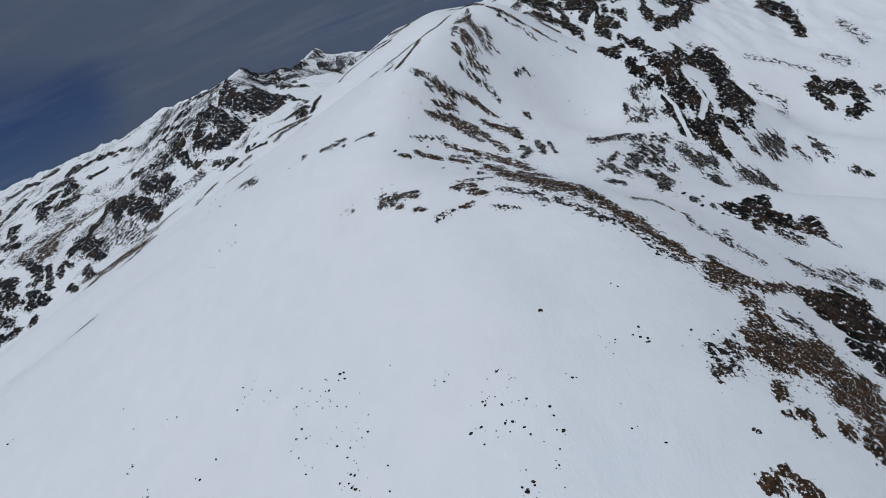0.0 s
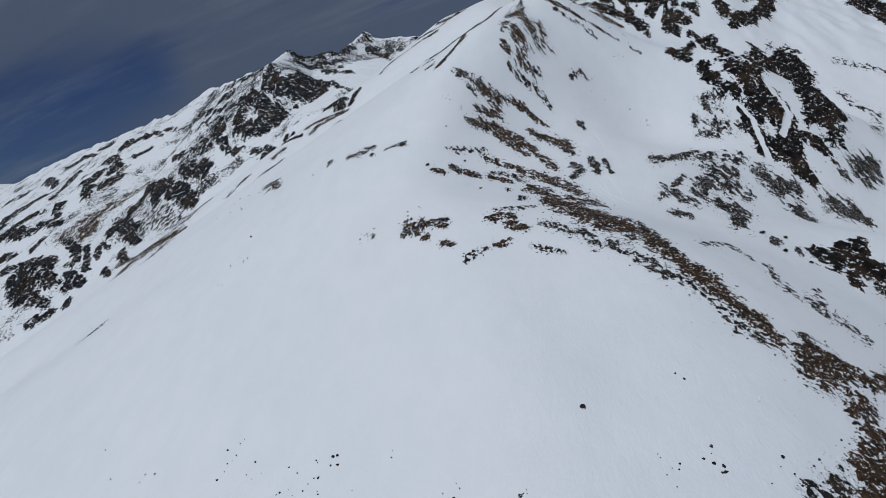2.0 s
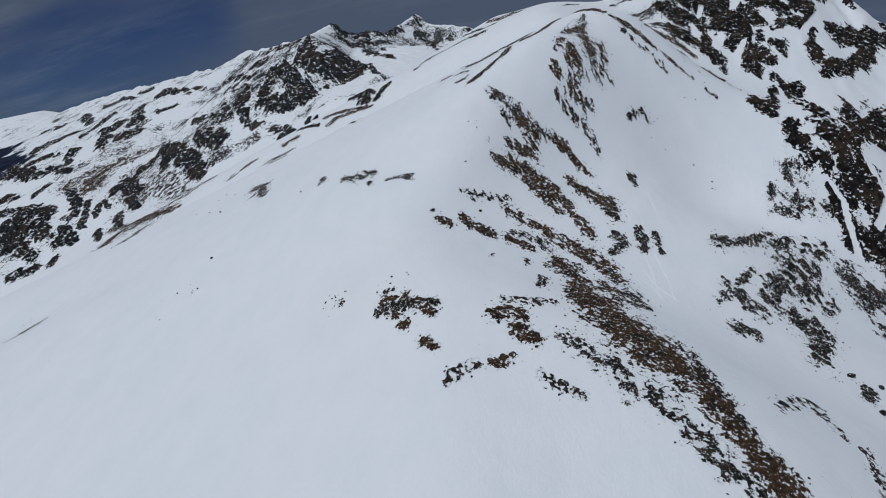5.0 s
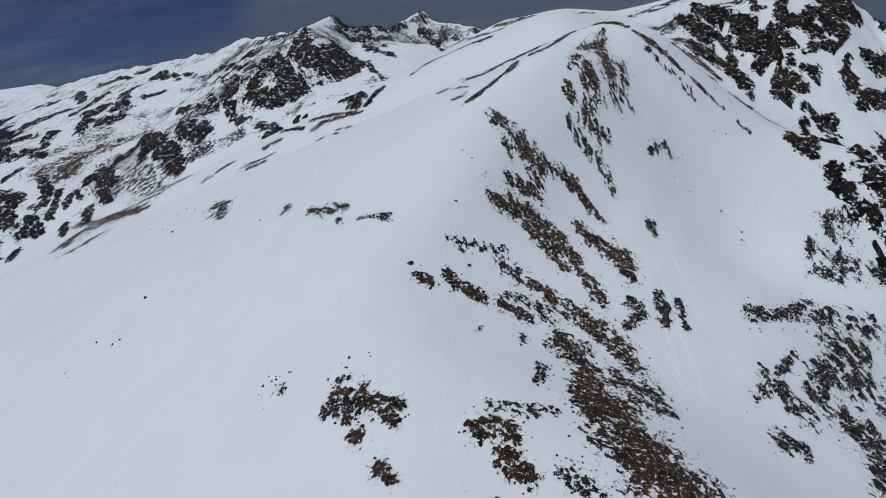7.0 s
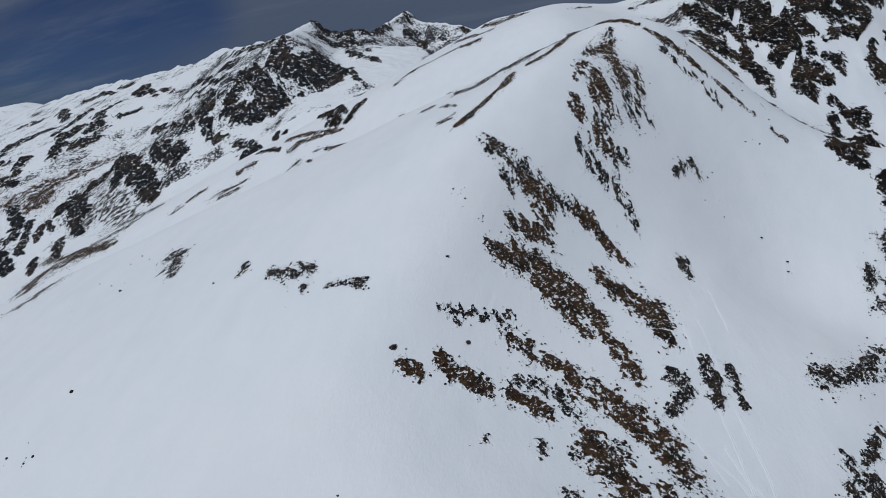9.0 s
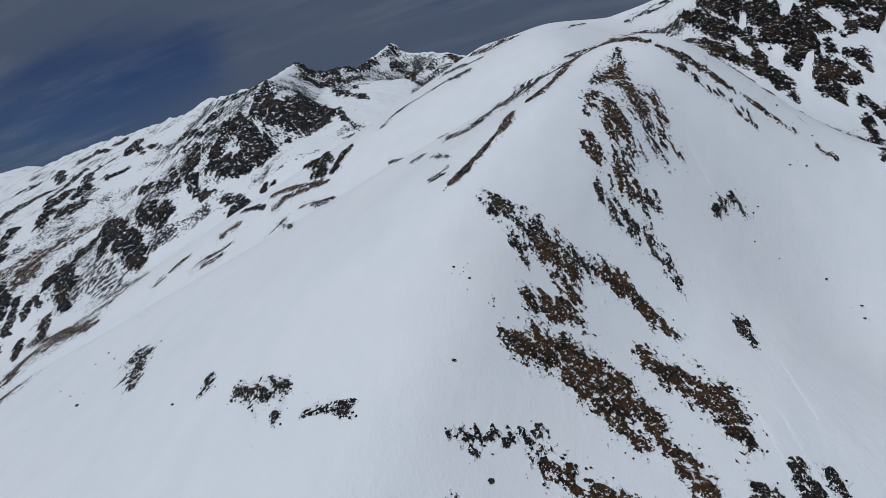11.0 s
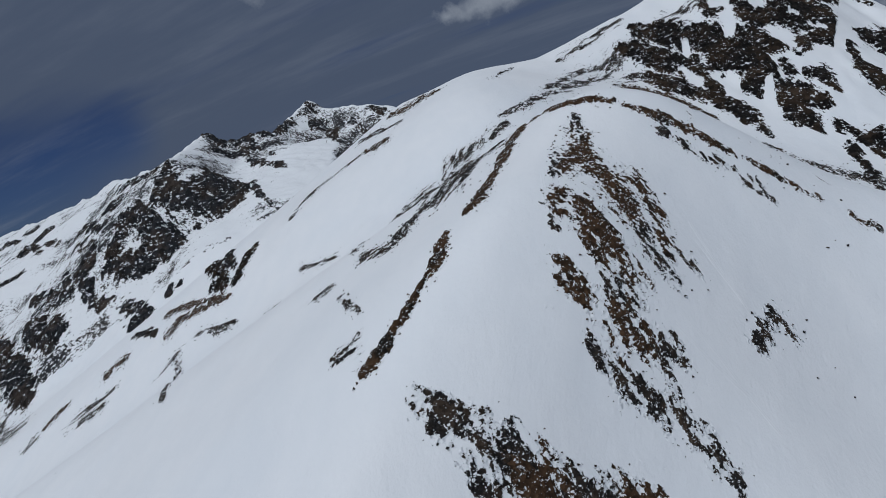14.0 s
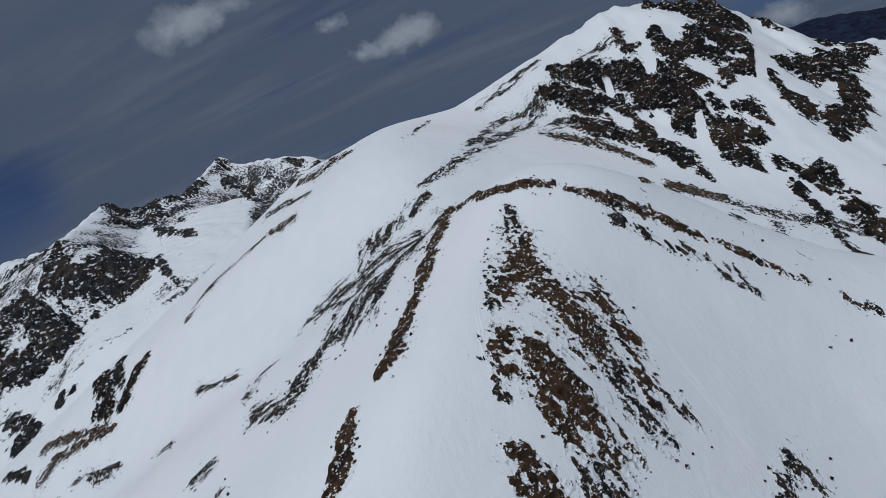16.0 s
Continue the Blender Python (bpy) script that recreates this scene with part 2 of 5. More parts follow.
def crest_land(x, y, line, left, right, soft):
    """Land that falls from a crest line: points (x, y, z), slopes on both sides, crest rounding in metres."""
    best, weights, height, sides = np.full(np.shape(x), 1e12), 0.0, 0.0, 0.0
    for (ax, ay, az), (bx, by, bz) in zip(line[:-1], line[1:]):
        dx, dy = bx - ax, by - ay
        t = np.clip(((x - ax) * dx + (y - ay) * dy) / (dx * dx + dy * dy), 0, 1)
        d2 = (x - ax - t * dx) ** 2 + (y - ay - t * dy) ** 2
        s = (dx * (y - ay) - dy * (x - ax)) / math.hypot(dx, dy)
        w = 1.0 / (d2 + soft * soft) ** 3
        best = np.minimum(best, d2)
        weights, height = weights + w, height + w * (az + t * (bz - az))
        sides = sides + w * fade(-1, 1, s / (0.5 * np.sqrt(d2) + 4.0))
    w = sides / weights
    d = np.sqrt(best + soft * soft) - soft
    return height / weights - d * (w * left + (1 - w) * right)

# Cross-sections of the near ridge, from its foot to its head: y, crest x, crest z,
# slope of the snow flank near the crest and farther down, slope of the rocky flank near the crest and farther down.
SECTIONS = [
    (-150, -17.8, -173.6, 0.32, 0.49, 0.11, 0.76),
    (40, -11.8, -90.4, 0.22, 0.40, 0.03, 0.88),
    (110, 1.3, -58.5, 0.24, 0.40, -0.05, 0.90),
    (160, 3.9, -42.3, 0.27, 0.33, -0.13, 0.92),
    (220, -11.5, -22.8, 0.22, 0.32, -0.06, 0.67),
    (275, -42.8, -4.5, 0.31, 0.37, 0.50, 0.32),
    (305, -30.4, 14.7, 0.34, 0.43, 1.02, 0.47),
    (335, -15.6, 31.3, 0.47, 0.39, 1.37, 0.88),
    (360, 7.6, 49.3, 0.57, 0.37, 1.39, 1.04),
    (385, 16.2, 57.6, 0.46, 0.39, 0.85, 0.72),
    (405, 36.8, 70.0, 0.41, 0.40, 0.78, 1.39),
    (450, 16.0, 60.0, 0.34, 0.42, 0.45, 0.60),
    (510, 0.0, 84.0, 0.38, 0.45, 0.35, 0.50),
    (560, 4.0, 96.0, 0.36, 0.45, 0.32, 0.42),
    (700, 20.0, 94.0, 0.35, 0.42, 0.36, 0.42),
]


def sections(y):
    """The cross-section's six numbers at y, by a smooth curve through the rows."""
    p = np.array(SECTIONS, float)
    v, h = p[:, 0], np.diff(p[:, 0])[:, None]
    d = np.diff(p[:, 1:], axis=0) / h
    m = np.concatenate([d[:1], (d[:-1] * h[1:] + d[1:] * h[:-1]) / (h[1:] + h[:-1]), d[-1:]])
    y = np.clip(y, v[0], v[-1])
    i = np.clip(np.searchsorted(v, y, side="right") - 1, 0, len(h) - 1)
    step = h[:, 0][i]
    t = (y - v[i]) / step
    a, b, c, e = (1 + 2 * t) * (1 - t) ** 2, t * (1 - t) ** 2 * step, t * t * (3 - 2 * t), t * t * (t - 1) * step
    return [a * p[:, n + 1][i] + b * m[:, n][i] + c * p[:, n + 1][i + 1] + e * m[:, n][i + 1] for n in range(6)]


def near_ridge(x, y):
    xc, zc, l1, l2, r1, r2 = sections(y)
    u = x - xc
    d = np.sqrt(u * u + 64.0) - 8.0
    far_left = 0.5 * (-u - 60.0 + np.sqrt((-u - 60.0) ** 2 + 6000.0))
    far_right = 0.5 * (u - 45.0 + np.sqrt((u - 45.0) ** 2 + 900.0))
    w = fade(-12.0, 12.0, u)
    return zc - w * (r1 * d + (r2 - r1) * far_right) - (1 - w) * (l1 * d + (l2 - l1) * far_left)


SUMMIT = [(-30, 590, 92), (41, 598, 97), (93, 620, 110), (153, 640, 123), (206, 648, 110), (232, 644, 90), (259, 642, 70), (301, 640, 54), (420, 640, 40)]
PEAKS = [(-34, 990, 95), (-62, 1000, 115), (-88, 1010, 131), (-117, 1020, 141), (-154, 1035, 146), (-182, 1045, 154), (-196, 1056, 167), (-212, 1010, 149), (-220, 950, 129), (-232, 935, 132), (-253, 925, 130), (-271, 915, 132), (-284, 924, 145), (-280, 850, 127), (-265, 785, 114), (-340, 850, 113), (-450, 1010, 126)]
SKYLINE = [(-450, 1010, 126), (-640, 1330, 149), (-800, 1560, 158), (-1010, 1760, 165), (-1191, 1900, 160), (-1565, 2200, 160), (-2003, 2500, 138), (-2500, 2700, 66)]
PYRAMID = [(-264, 785, 112), (-290, 778, 94), (-312, 765, 78), (-328, 735, 46), (-340, 712, 16)]
SPUR = [(-328, 740, 40), (-378, 764, 30), (-440, 790, 12), (-505, 808, -8), (-600, 835, -32), (-700, 850, -70), (-800, 840, -110)]
SPUR_LOW = [(-430, 775, 8), (-415, 715, -16), (-425, 660, -48), (-440, 600, -95)]
BOWL = [(-350, 545, -90), (-315, 615, -34), (-258, 660, 20), (-205, 690, 50), (-170, 730, 66), (-180, 800, 84), (-190, 900, 108)]
FAR_RANGE = [(-3900, 3000, 20), (-3312, 3500, 138), (-3163, 3500, 158), (-2900, 3600, 120), (-2300, 3700, 90)]
RIB = [(66, 420, 28), (94, 408, 24), (128, 402, 17), (158, 398, -5), (182, 396, -26), (205, 380, -58)]
FAR_HILLS = [(1700, 3950, 150), (2349, 3531, 140), (2466, 3443, 112), (2590, 3343, 76), (3300, 2700, 60)]
SHELF = [(40, 335, -10), (75, 322, -24), (95, 318, -32), (104, 306, -56), (112, 292, -90)]


def bare_shape(x, y):
    z = near_ridge(x, y)
    # the valley on the rocky side
    floor = curve([(-400, -190), (100, -135), (260, -114), (330, -108), (467, -46), (560, 8), (700, 10), (900, 45), (1500, 60), (2500, -100)], y) - 0.10 * np.clip(x - 170, 0, 900) - 0.7 * np.clip(150 - x, 0, 400)
    z = smooth_max(z, floor, 34.0)
    z = smooth_max(z, crest_land(x, y, RIB, 0.45, 1.05, 12.0), 20.0)
    return smooth_max(z, crest_land(x, y, SHELF, 0.55, 0.60, 26.0), 36.0)


def land(x, y, parts=False):
    """Height of the snow-covered land, in metres above the first eye. Drifts round off its hollows and edges."""
    z = 0.25 * (bare_shape(x - 9.0, y - 3.0) + bare_shape(x + 9.0, y + 3.0) + bare_shape(x - 3.0, y + 9.0) + bare_shape(x + 3.0, y - 9.0))
    z = smooth_max(z, crest_land(x, y, SUMMIT, 0.45, 0.68, 6.0), 12.0)
    far = crest_land(x, y, PEAKS, 0.80, 0.70, 4.0)
    far = smooth_max(far, crest_land(x, y, SKYLINE, 0.48, 0.45, 5.0), 10.0)
    far = smooth_max(far, crest_land(x, y, PYRAMID, 0.62, 0.80, 5.0), 8.0)
    far = smooth_max(far, crest_land(x, y, SPUR, 0.75, 0.42, 6.0), 12.0)
    far = smooth_max(far, crest_land(x, y, SPUR_LOW, 0.62, 0.50, 6.0), 10.0)
    bowl = np.minimum(crest_land(x, y, BOWL, 0.12, 0.16, 20.0), crest_land(x, y, BOWL, 0.80, 0.80, 20.0) + 22.0)
    far = smooth_max(far, bowl, 12.0)
    far = smooth_max(far, crest_land(x, y, FAR_HILLS, 0.3, 0.3, 30.0), 20.0)
    far = smooth_max(far, crest_land(x, y, FAR_RANGE, 0.35, 0.35, 15.0), 20.0)
    far = np.maximum(far, -210.0)
    rough = fade(-10.0, 40.0, far - z)
    # wind-packed relief on the near snow, gullies and ribs on the far range and the summit face
    z = z + 0.5 * fractal(x, y, 34.0, 2, 5) + 0.16 * fractal(x * 0.8 + y * 0.3, y, 8.0, 2, 9)
    face = fade(0.0, 60.0, x - 80) * fade(490, 545, y) * fade(760, 660, y)
    z = z + 4.5 * face * ridged(x, y * 0.5, 34.0, 4, 41)
    crag = ridged(x, y, 130.0, 3, 21, 0.55)
    beyond = fade(900.0, 1500.0, y - 0.35 * x)
    far = far + (2.5 + 7.5 * beyond) * crag - 1.5 - 4.0 * beyond + (3.2 + 3.0 * beyond) * (0.7 + 0.3 * crag) * ridged(x + 0.3 * y, y - 0.3 * x, 38.0, 4, 23, 0.6)
    z = smooth_max(z, far, 15.0)
    return (z, rough) if parts else z

# ---- the land ----
def axis(stops):
    """Grid lines: rows of (start, step) and a last end; the step grows evenly from one to the next."""
    out, (v, step) = [], stops[0]
    for (a, s0), (b, s1) in zip(stops[:-1], stops[1:]):
        n = max(1, round((b - a) / (0.5 * (s0 + s1))))
        k = np.arange(n) / n
        out.append(a + (b - a) * (s0 * k + 0.5 * (s1 - s0) * k * k) / (0.5 * (s0 + s1)))
    return np.concatenate(out + [[stops[-1][0]]])


def sheet(name, xs, ys, z):
    """A mesh over a grid of x and y lines."""
    nx, ny = len(xs), len(ys)
    gx, gy = np.meshgrid(xs, ys)
    me = bpy.data.meshes.new(name)
    i = (np.arange(ny - 1)[:, None] * nx + np.arange(nx - 1)[None]).ravel()
    faces = np.stack([i, i + 1, i + nx + 1, i + nx], 1)
    me.from_pydata(np.stack([gx.ravel(), gy.ravel(), z.ravel()], 1), [], faces.tolist())
    me.shade_smooth()
    return me


xs = axis([(-5000, 60), (-1500, 20), (-1000, 3.6), (-160, 2.4), (-110, 1.6), (150, 1.6), (320, 3.2), (700, 14), (5000, 60)])
ys = axis([(-800, 30), (0, 4), (80, 1.6), (430, 1.6), (560, 2.4), (950, 2.8), (1500, 7), (5000, 60)])
gx, gy = np.meshgrid(xs, ys)
height, rough = land(gx, gy, parts=True)


def on_ground(x, y):
    """Height of the ground mesh, between its grid lines."""
    i = np.clip(np.searchsorted(xs_ground, x, side="right") - 1, 0, len(xs_ground) - 2)
    j = np.clip(np.searchsorted(ys_ground, y, side="right") - 1, 0, len(ys_ground) - 2)
    u = (x - xs_ground[i]) / (xs_ground[i + 1] - xs_ground[i])
    v = (y - ys_ground[j]) / (ys_ground[j + 1] - ys_ground[j])
    return (1 - v) * ((1 - u) * height[j, i] + u * height[j, i + 1]) + v * ((1 - u) * height[j + 1, i] + u * height[j + 1, i + 1])


xs_ground, ys_ground = xs, ys
ground = tagged(new("ground", sheet("ground", xs, ys, height)), "snow-covered alpine ridge and valleys", "mountain", kind="structure")
ground.data.materials.append(SNOW)
ground.data.materials.append(HAZY_FOREST)
ground.data.materials.append(ALPINE)
# dark woods on the lower ground far away, their haze painted in as blue
mid = np.empty(len(ground.data.polygons) * 3)
ground.data.polygons.foreach_get("center", mid)
mid = mid.reshape(-1, 3)
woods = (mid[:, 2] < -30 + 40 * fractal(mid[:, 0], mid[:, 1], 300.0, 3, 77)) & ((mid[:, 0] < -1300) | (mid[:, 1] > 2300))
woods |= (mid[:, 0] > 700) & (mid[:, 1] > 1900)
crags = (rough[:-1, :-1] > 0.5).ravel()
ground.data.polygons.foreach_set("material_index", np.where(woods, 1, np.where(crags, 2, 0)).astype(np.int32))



# ---- patches of bare ground ----
STYLES = {  # name, part, label, category, material, grain in metres, stretch down the slope, greatest height
    "turf": ("turf_patch", "turf_clump", "brown withered turf and dark stones melted out of the snow", "turf", TURF, 5.0, 1.15, 0.40),
    "crest": ("turf_bank", "turf_clump", "brown wind-swept turf and stones along the snow crest", "turf", TURF, 5.0, 1.2, 0.45),
    "scree": ("scree_patch", "stone_clump", "dark stones and tufts poking through thin snow", "scree", STONE, 3.0, 1.2, 0.35),
    "streak": ("rock_streak", "stone_clump", "dark streak of stones in wind-packed snow", "rock", STONE, 4.5, 3.2, 0.35),
    "boulders": ("rock_outcrop", "rock", "dark rocky outcrop standing out of the snow", "rock", STONE, 5.0, 1.2, 1.0),
    "cliff": ("cliff", "rock_slab", "dark brown broken cliff with snow on its ledges", "cliff", CLIFF, 16.0, 1.7, 3.4),
    "far": ("far_cliff", "rock_slab", "distant dark cliff streaked with snow", "cliff", FAR_ROCK, 24.0, 1.9, 5.0),
}
patches = 0
# snow gullies and snowfields between the rocks: x, y and half-width along each
SNOWFIELDS = [
    [(161.3, 602.8, 3.0), (155.8, 591.7, 2.9)],
    [(137.2, 581.3, 2.8), (133.9, 574.3, 2.0)],
    [(113.5, 577.7, 1.6), (110.6, 569.5, 1.6)],
    [(119.3, 546.0, 3.3), (114.4, 533.6, 3.1)],
    [(226.8, 636.5, 2.4), (195.3, 588.2, 2.1), (179.6, 567.0, 2.0), (171.9, 553.8, 1.9)],
    [(133.6, 541.3, 1.4), (127.1, 530.0, 2.1), (121.6, 514.8, 2.3)],
    [(171.4, 587.6, 2.1)],
    [(174.5, 580.9, 1.2), (180.3, 579.1, 1.6)],
    [(188.3, 595.2, 2.1)],
    [(212.0, 568.9, 2.4), (197.4, 556.3, 1.9), (182.9, 542.2, 1.4)],
    [(103.8, 559.5, 1.9), (107.2, 548.4, 1.8)],
    [(154.4, 576.2, 1.6)],
    [(162.9, 557.2, 1.5), (154.1, 551.9, 1.5)],
    [(-309.9, 726.0, 2.3), (-296.5, 694.0, 2.2), (-289.0, 673.2, 2.1)],
    [(-264.5, 731.8, 1.8), (-242.9, 713.6, 1.8), (-232.2, 708.7, 1.8)],
    [(-360.9, 631.0, 2.5), (-338.6, 608.6, 2.4)],
    [(141.3, 380.1, 1.5), (145.1, 366.5, 1.5), (134.7, 351.7, 1.4)],
    [(120.4, 366.1, 1.5), (124.3, 358.1, 1.4), (121.9, 333.8, 1.4)],
]


def islands(mask):
    """Numbers for the connected pieces of a grid of cells."""
    lab = np.where(mask, np.arange(mask.size).reshape(mask.shape), mask.size)
    for _ in range(600):
        old = lab.copy()
        lab[1:] = np.minimum(lab[1:], lab[:-1])
        lab[:-1] = np.minimum(lab[:-1], lab[1:])
        lab[:, 1:] = np.minimum(lab[:, 1:], lab[:, :-1])
        lab[:, :-1] = np.minimum(lab[:, :-1], lab[:, 1:])
        lab = np.where(mask, lab, mask.size)
        if (lab == old).all():
            break
    return lab


def skin(name, co, buried, faces, base, mat, parent):
    used, faces = np.unique(faces, return_inverse=True)
    me = bpy.data.meshes.new(name)
    me.from_pydata((co[used] - base).tolist(), [], faces.reshape(-1, 4).tolist())
    me.attributes.new("buried", "FLOAT", "POINT").data.foreach_set("value", buried[used].astype(np.float32))
    me.materials.append(mat)
    ob = new(name, me)
    ob.parent = parent
    return ob


def gullies(x, y):
    """1 where a snow gully or snowfield lies across the rock, 0 elsewhere, with a ragged edge."""
    out = np.zeros(np.shape(x))
    for path in SNOWFIELDS:
        p = np.array(path)
        reach = p[:, 2].max() * 1.6
        if x.max() < p[:, 0].min() - reach or x.min() > p[:, 0].max() + reach or y.max() < p[:, 1].min() - reach or y.min() > p[:, 1].max() + reach:
            continue
        ends = path if len(path) > 1 else [path[0], (path[0][0] + 0.5, path[0][1], path[0][2])]
        wave = 0.35 * fractal(x, y, 1.5 * p[:, 2].mean(), 3, 171)
        for (ax, ay, ar), (bx, by, br) in zip(ends[:-1], ends[1:]):
            dx, dy = bx - ax, by - ay
            t = np.clip(((x - ax) * dx + (y - ay) * dy) / (dx * dx + dy * dy + 1e-9), 0, 1)
            d = np.hypot(x - ax - t * dx, y - ay - t * dy) / (ar + t * (br - ar))
            out = np.maximum(out, fade(1.1, 0.8, d + wave))
    return out


def outcrop(kind, cover, step, path, deep=1.0, turn=0.0):
    """Bare ground along a path of (x, y, half-width): an uneven skin that breaks through the snow where a field of grain is high.
    deep: how much farther it reaches along the bearing turn, in degrees from north, than across it."""
    global patches
    patches += 1
    name, piece, label, category, mat, grain, stretch, high = STYLES[kind]
    p = np.array(path)
    high = min(high, 0.2 + 0.45 * p[:, 2].mean())
    pad = 1.9 * p[:, 2].max() * (1 + 0.7 * (deep - 1)) + 1.5
    lx, ly = math.sin(radians(turn)), math.cos(radians(turn))
    xs = np.arange(p[:, 0].min() - pad, p[:, 0].max() + pad, step)
    ys = np.arange(p[:, 1].min() - pad, p[:, 1].max() + pad, step)
    x, y = np.meshgrid(xs, ys)
    jx, jy = lattice(np.floor(x / step), np.floor(y / step), 3), lattice(np.floor(x / step), np.floor(y / step), 4)
    x, y = x + 0.3 * step * jx, y + 0.3 * step * jy
    inside = np.full(x.shape, -3.0)
    sway = 0.55 * p[:, 2].mean()
    sx, sy = x + sway * fractal(x, y, 2.6 * sway + 1.0, 3, 71), y + sway * fractal(x, y, 2.6 * sway + 1.0, 3, 72)
    ends = path if len(path) > 1 else [path[0], (path[0][0] + 0.5, path[0][1] + 0.5, path[0][2])]
    for (ax, ay, ar), (bx, by, br) in zip(ends[:-1], ends[1:]):
        dx, dy = bx - ax, by - ay
        fx, fy = dx * ly - dy * lx, (dx * lx + dy * ly) / deep
        qx, qy = (sx - ax) * ly - (sy - ay) * lx, ((sx - ax) * lx + (sy - ay) * ly) / deep
        t = np.clip((qx * fx + qy * fy) / (fx * fx + fy * fy + 1e-9), 0, 1)
        d = np.hypot(qx - t * fx, qy - t * fy)
        inside = np.maximum(inside, 1 - d / (ar + t * (br - ar)))
    # the grain lies along the fall of the slope
    mx, my = np.array([p[:, 0].mean()]), np.array([p[:, 1].mean()])
    a = math.atan2((on_ground(mx, my + 4.0) - on_ground(mx, my - 4.0))[0], (on_ground(mx + 4.0, my) - on_ground(mx - 4.0, my))[0])
    if kind == "streak" and len(path) > 1:
        # blown snow lies in long tails, along the streak
        a, stretch = math.atan2(p[-1, 1] - p[0, 1], p[-1, 0] - p[0, 0]), 4.5
    u, v = (x * math.cos(a) + y * math.sin(a)) / stretch, -x * math.sin(a) + y * math.cos(a)
    u, v = u + 0.12 * grain * fractal(x, y, grain * 0.7, 2, 61), v + 0.12 * grain * fractal(x, y, grain * 0.7, 2, 62)
    # clumps of every size from the patch's width down to single stones
    wide = min(max(1.5 * p[:, 2].mean(), 0.6 * grain), 1.6 * grain)
    least = 2.2 * step if kind in ("turf", "crest", "scree", "streak") else 3.0 * step
    octaves = max(2, int(math.log2(wide / least)) + 1)
    f = 1.6 * fractal(u, v, wide, octaves, 100 + patches, 0.92 if kind in ("turf", "crest", "scree", "boulders") else 0.85)
    if kind in ("cliff", "far"):
        f = 0.75 * f + 0.35 * ridged(u, v, wide * 0.7, octaves, 300 + patches, 0.75)
    f = f + 0.10 * lattice(np.floor(x / step), np.floor(y / step), 8)
    m = f + (1.1 if kind == "crest" else 0.62) * np.clip(inside * 1.3, -2.0, 0.6)
    core = m[inside > 0.1]
    m = m - np.quantile(core, 1 - cover) if core.size else m - 0.3
    if kind in ("cliff", "far"):
        m = m - 3.0 * gullies(x, y)
    fringe = 0.30 if kind in ("cliff", "far") else 0.55
    keep = m > -fringe
    quad = keep[:-1, :-1] | keep[1:, :-1] | keep[:-1, 1:] | keep[1:, 1:]
    if not quad.any():
        return None
    near = np.zeros(keep.shape, bool)
    for cells in (near[:-1, :-1], near[1:, :-1], near[:-1, 1:], near[1:, 1:]):
        cells |= quad
    px, py, pm = x[near], y[near], m[near]
    rise = np.where(pm > 0, high * (1 - np.exp(-3.0 * pm)), np.where(pm > -fringe, 0.12, 0.6) * pm) * (1 + 0.7 * ridged(px, py, grain * 0.35, 3, 7))
    z = np.zeros(keep.shape)
    z[near] = on_ground(px, py) + np.clip(rise, -0.4, None) + 0.10 + 0.01 * high
    nx = x.shape[1]
    cell = (np.arange(x.shape[0] - 1)[:, None] * nx + np.arange(nx - 1)[None])[quad]
    lab = islands(quad)[quad]
    faces = np.stack([cell, cell + 1, cell + nx + 1, cell + nx], 1)
    co = np.stack([x.ravel(), y.ravel(), z.ravel()], 1)
    buried = np.clip((0.34 if kind in ("cliff", "far") else 0.46) - 2.0 * m.ravel(), 0, None)
    base = np.array([mx[0], my[0], on_ground(mx, my)[0]])
    ob = tagged(new(name), label, category)
    ob.location = base
    ids, counts = np.unique(lab, return_counts=True)
    big = ids[np.argsort(-counts)][: 16]
    big = [k for k in big if counts[ids == k][0] >= 12]
    for k in big:
        skin(piece, co, buried, faces[lab == k], base, mat, ob)
    rest = ~np.isin(lab, big)
    if rest.any():
        tagged(skin("loose_stones", co, buried, faces[rest], base, mat, ob), kind="stuff")
    if kind not in ("cliff", "far"):
        # crumbs of stone and tufts thinning out round the patch
        flat, crumb = inside.ravel(), np.random.RandomState(patches)
        chance = np.clip(0.9 + 0.55 * flat, 0, 1) * (flat < 0.9) * (f.ravel() > -0.25)
        count = int(min(900, 0.5 * chance.sum() * step * step * (0.5 + cover)))
        if count:
            pick = crumb.choice(flat.size, count, p=chance / chance.sum())
            cx, cy = x.ravel()[pick], y.ravel()[pick]
            size = np.clip(0.12 + 0.30 * crumb.rand(count) ** 2.5, 0.45 * step, None)
            corner = np.array([(1, 0, 0), (0, 1, 0), (-1, 0, 0), (0, -1, 0), (0, 0, 0.9)])
            dots = corner[None] * (0.6 + 0.8 * crumb.rand(count, 5, 1)) * size[:, None, None]
            turn = crumb.rand(count) * 6.283
            c, s = np.cos(turn)[:, None], np.sin(turn)[:, None]
            dots = np.stack([dots[..., 0] * c - dots[..., 1] * s, dots[..., 0] * s + dots[..., 1] * c, dots[..., 2]], 2)
            dots += np.stack([cx, cy, on_ground(cx, cy) - 0.03], 1)[:, None]
            k = 5 * np.arange(count)[:, None]
            tris = np.concatenate([k + np.array([[q, (q + 1) % 4, 4]]) for q in range(4)])
            me = bpy.data.meshes.new("gravel")
            me.from_pydata((dots.reshape(-1, 3) - base).tolist(), [], tris.tolist())
            me.materials.append(mat)
            dust = tagged(new("gravel", me), kind="stuff")
            dust.parent = ob
    return ob



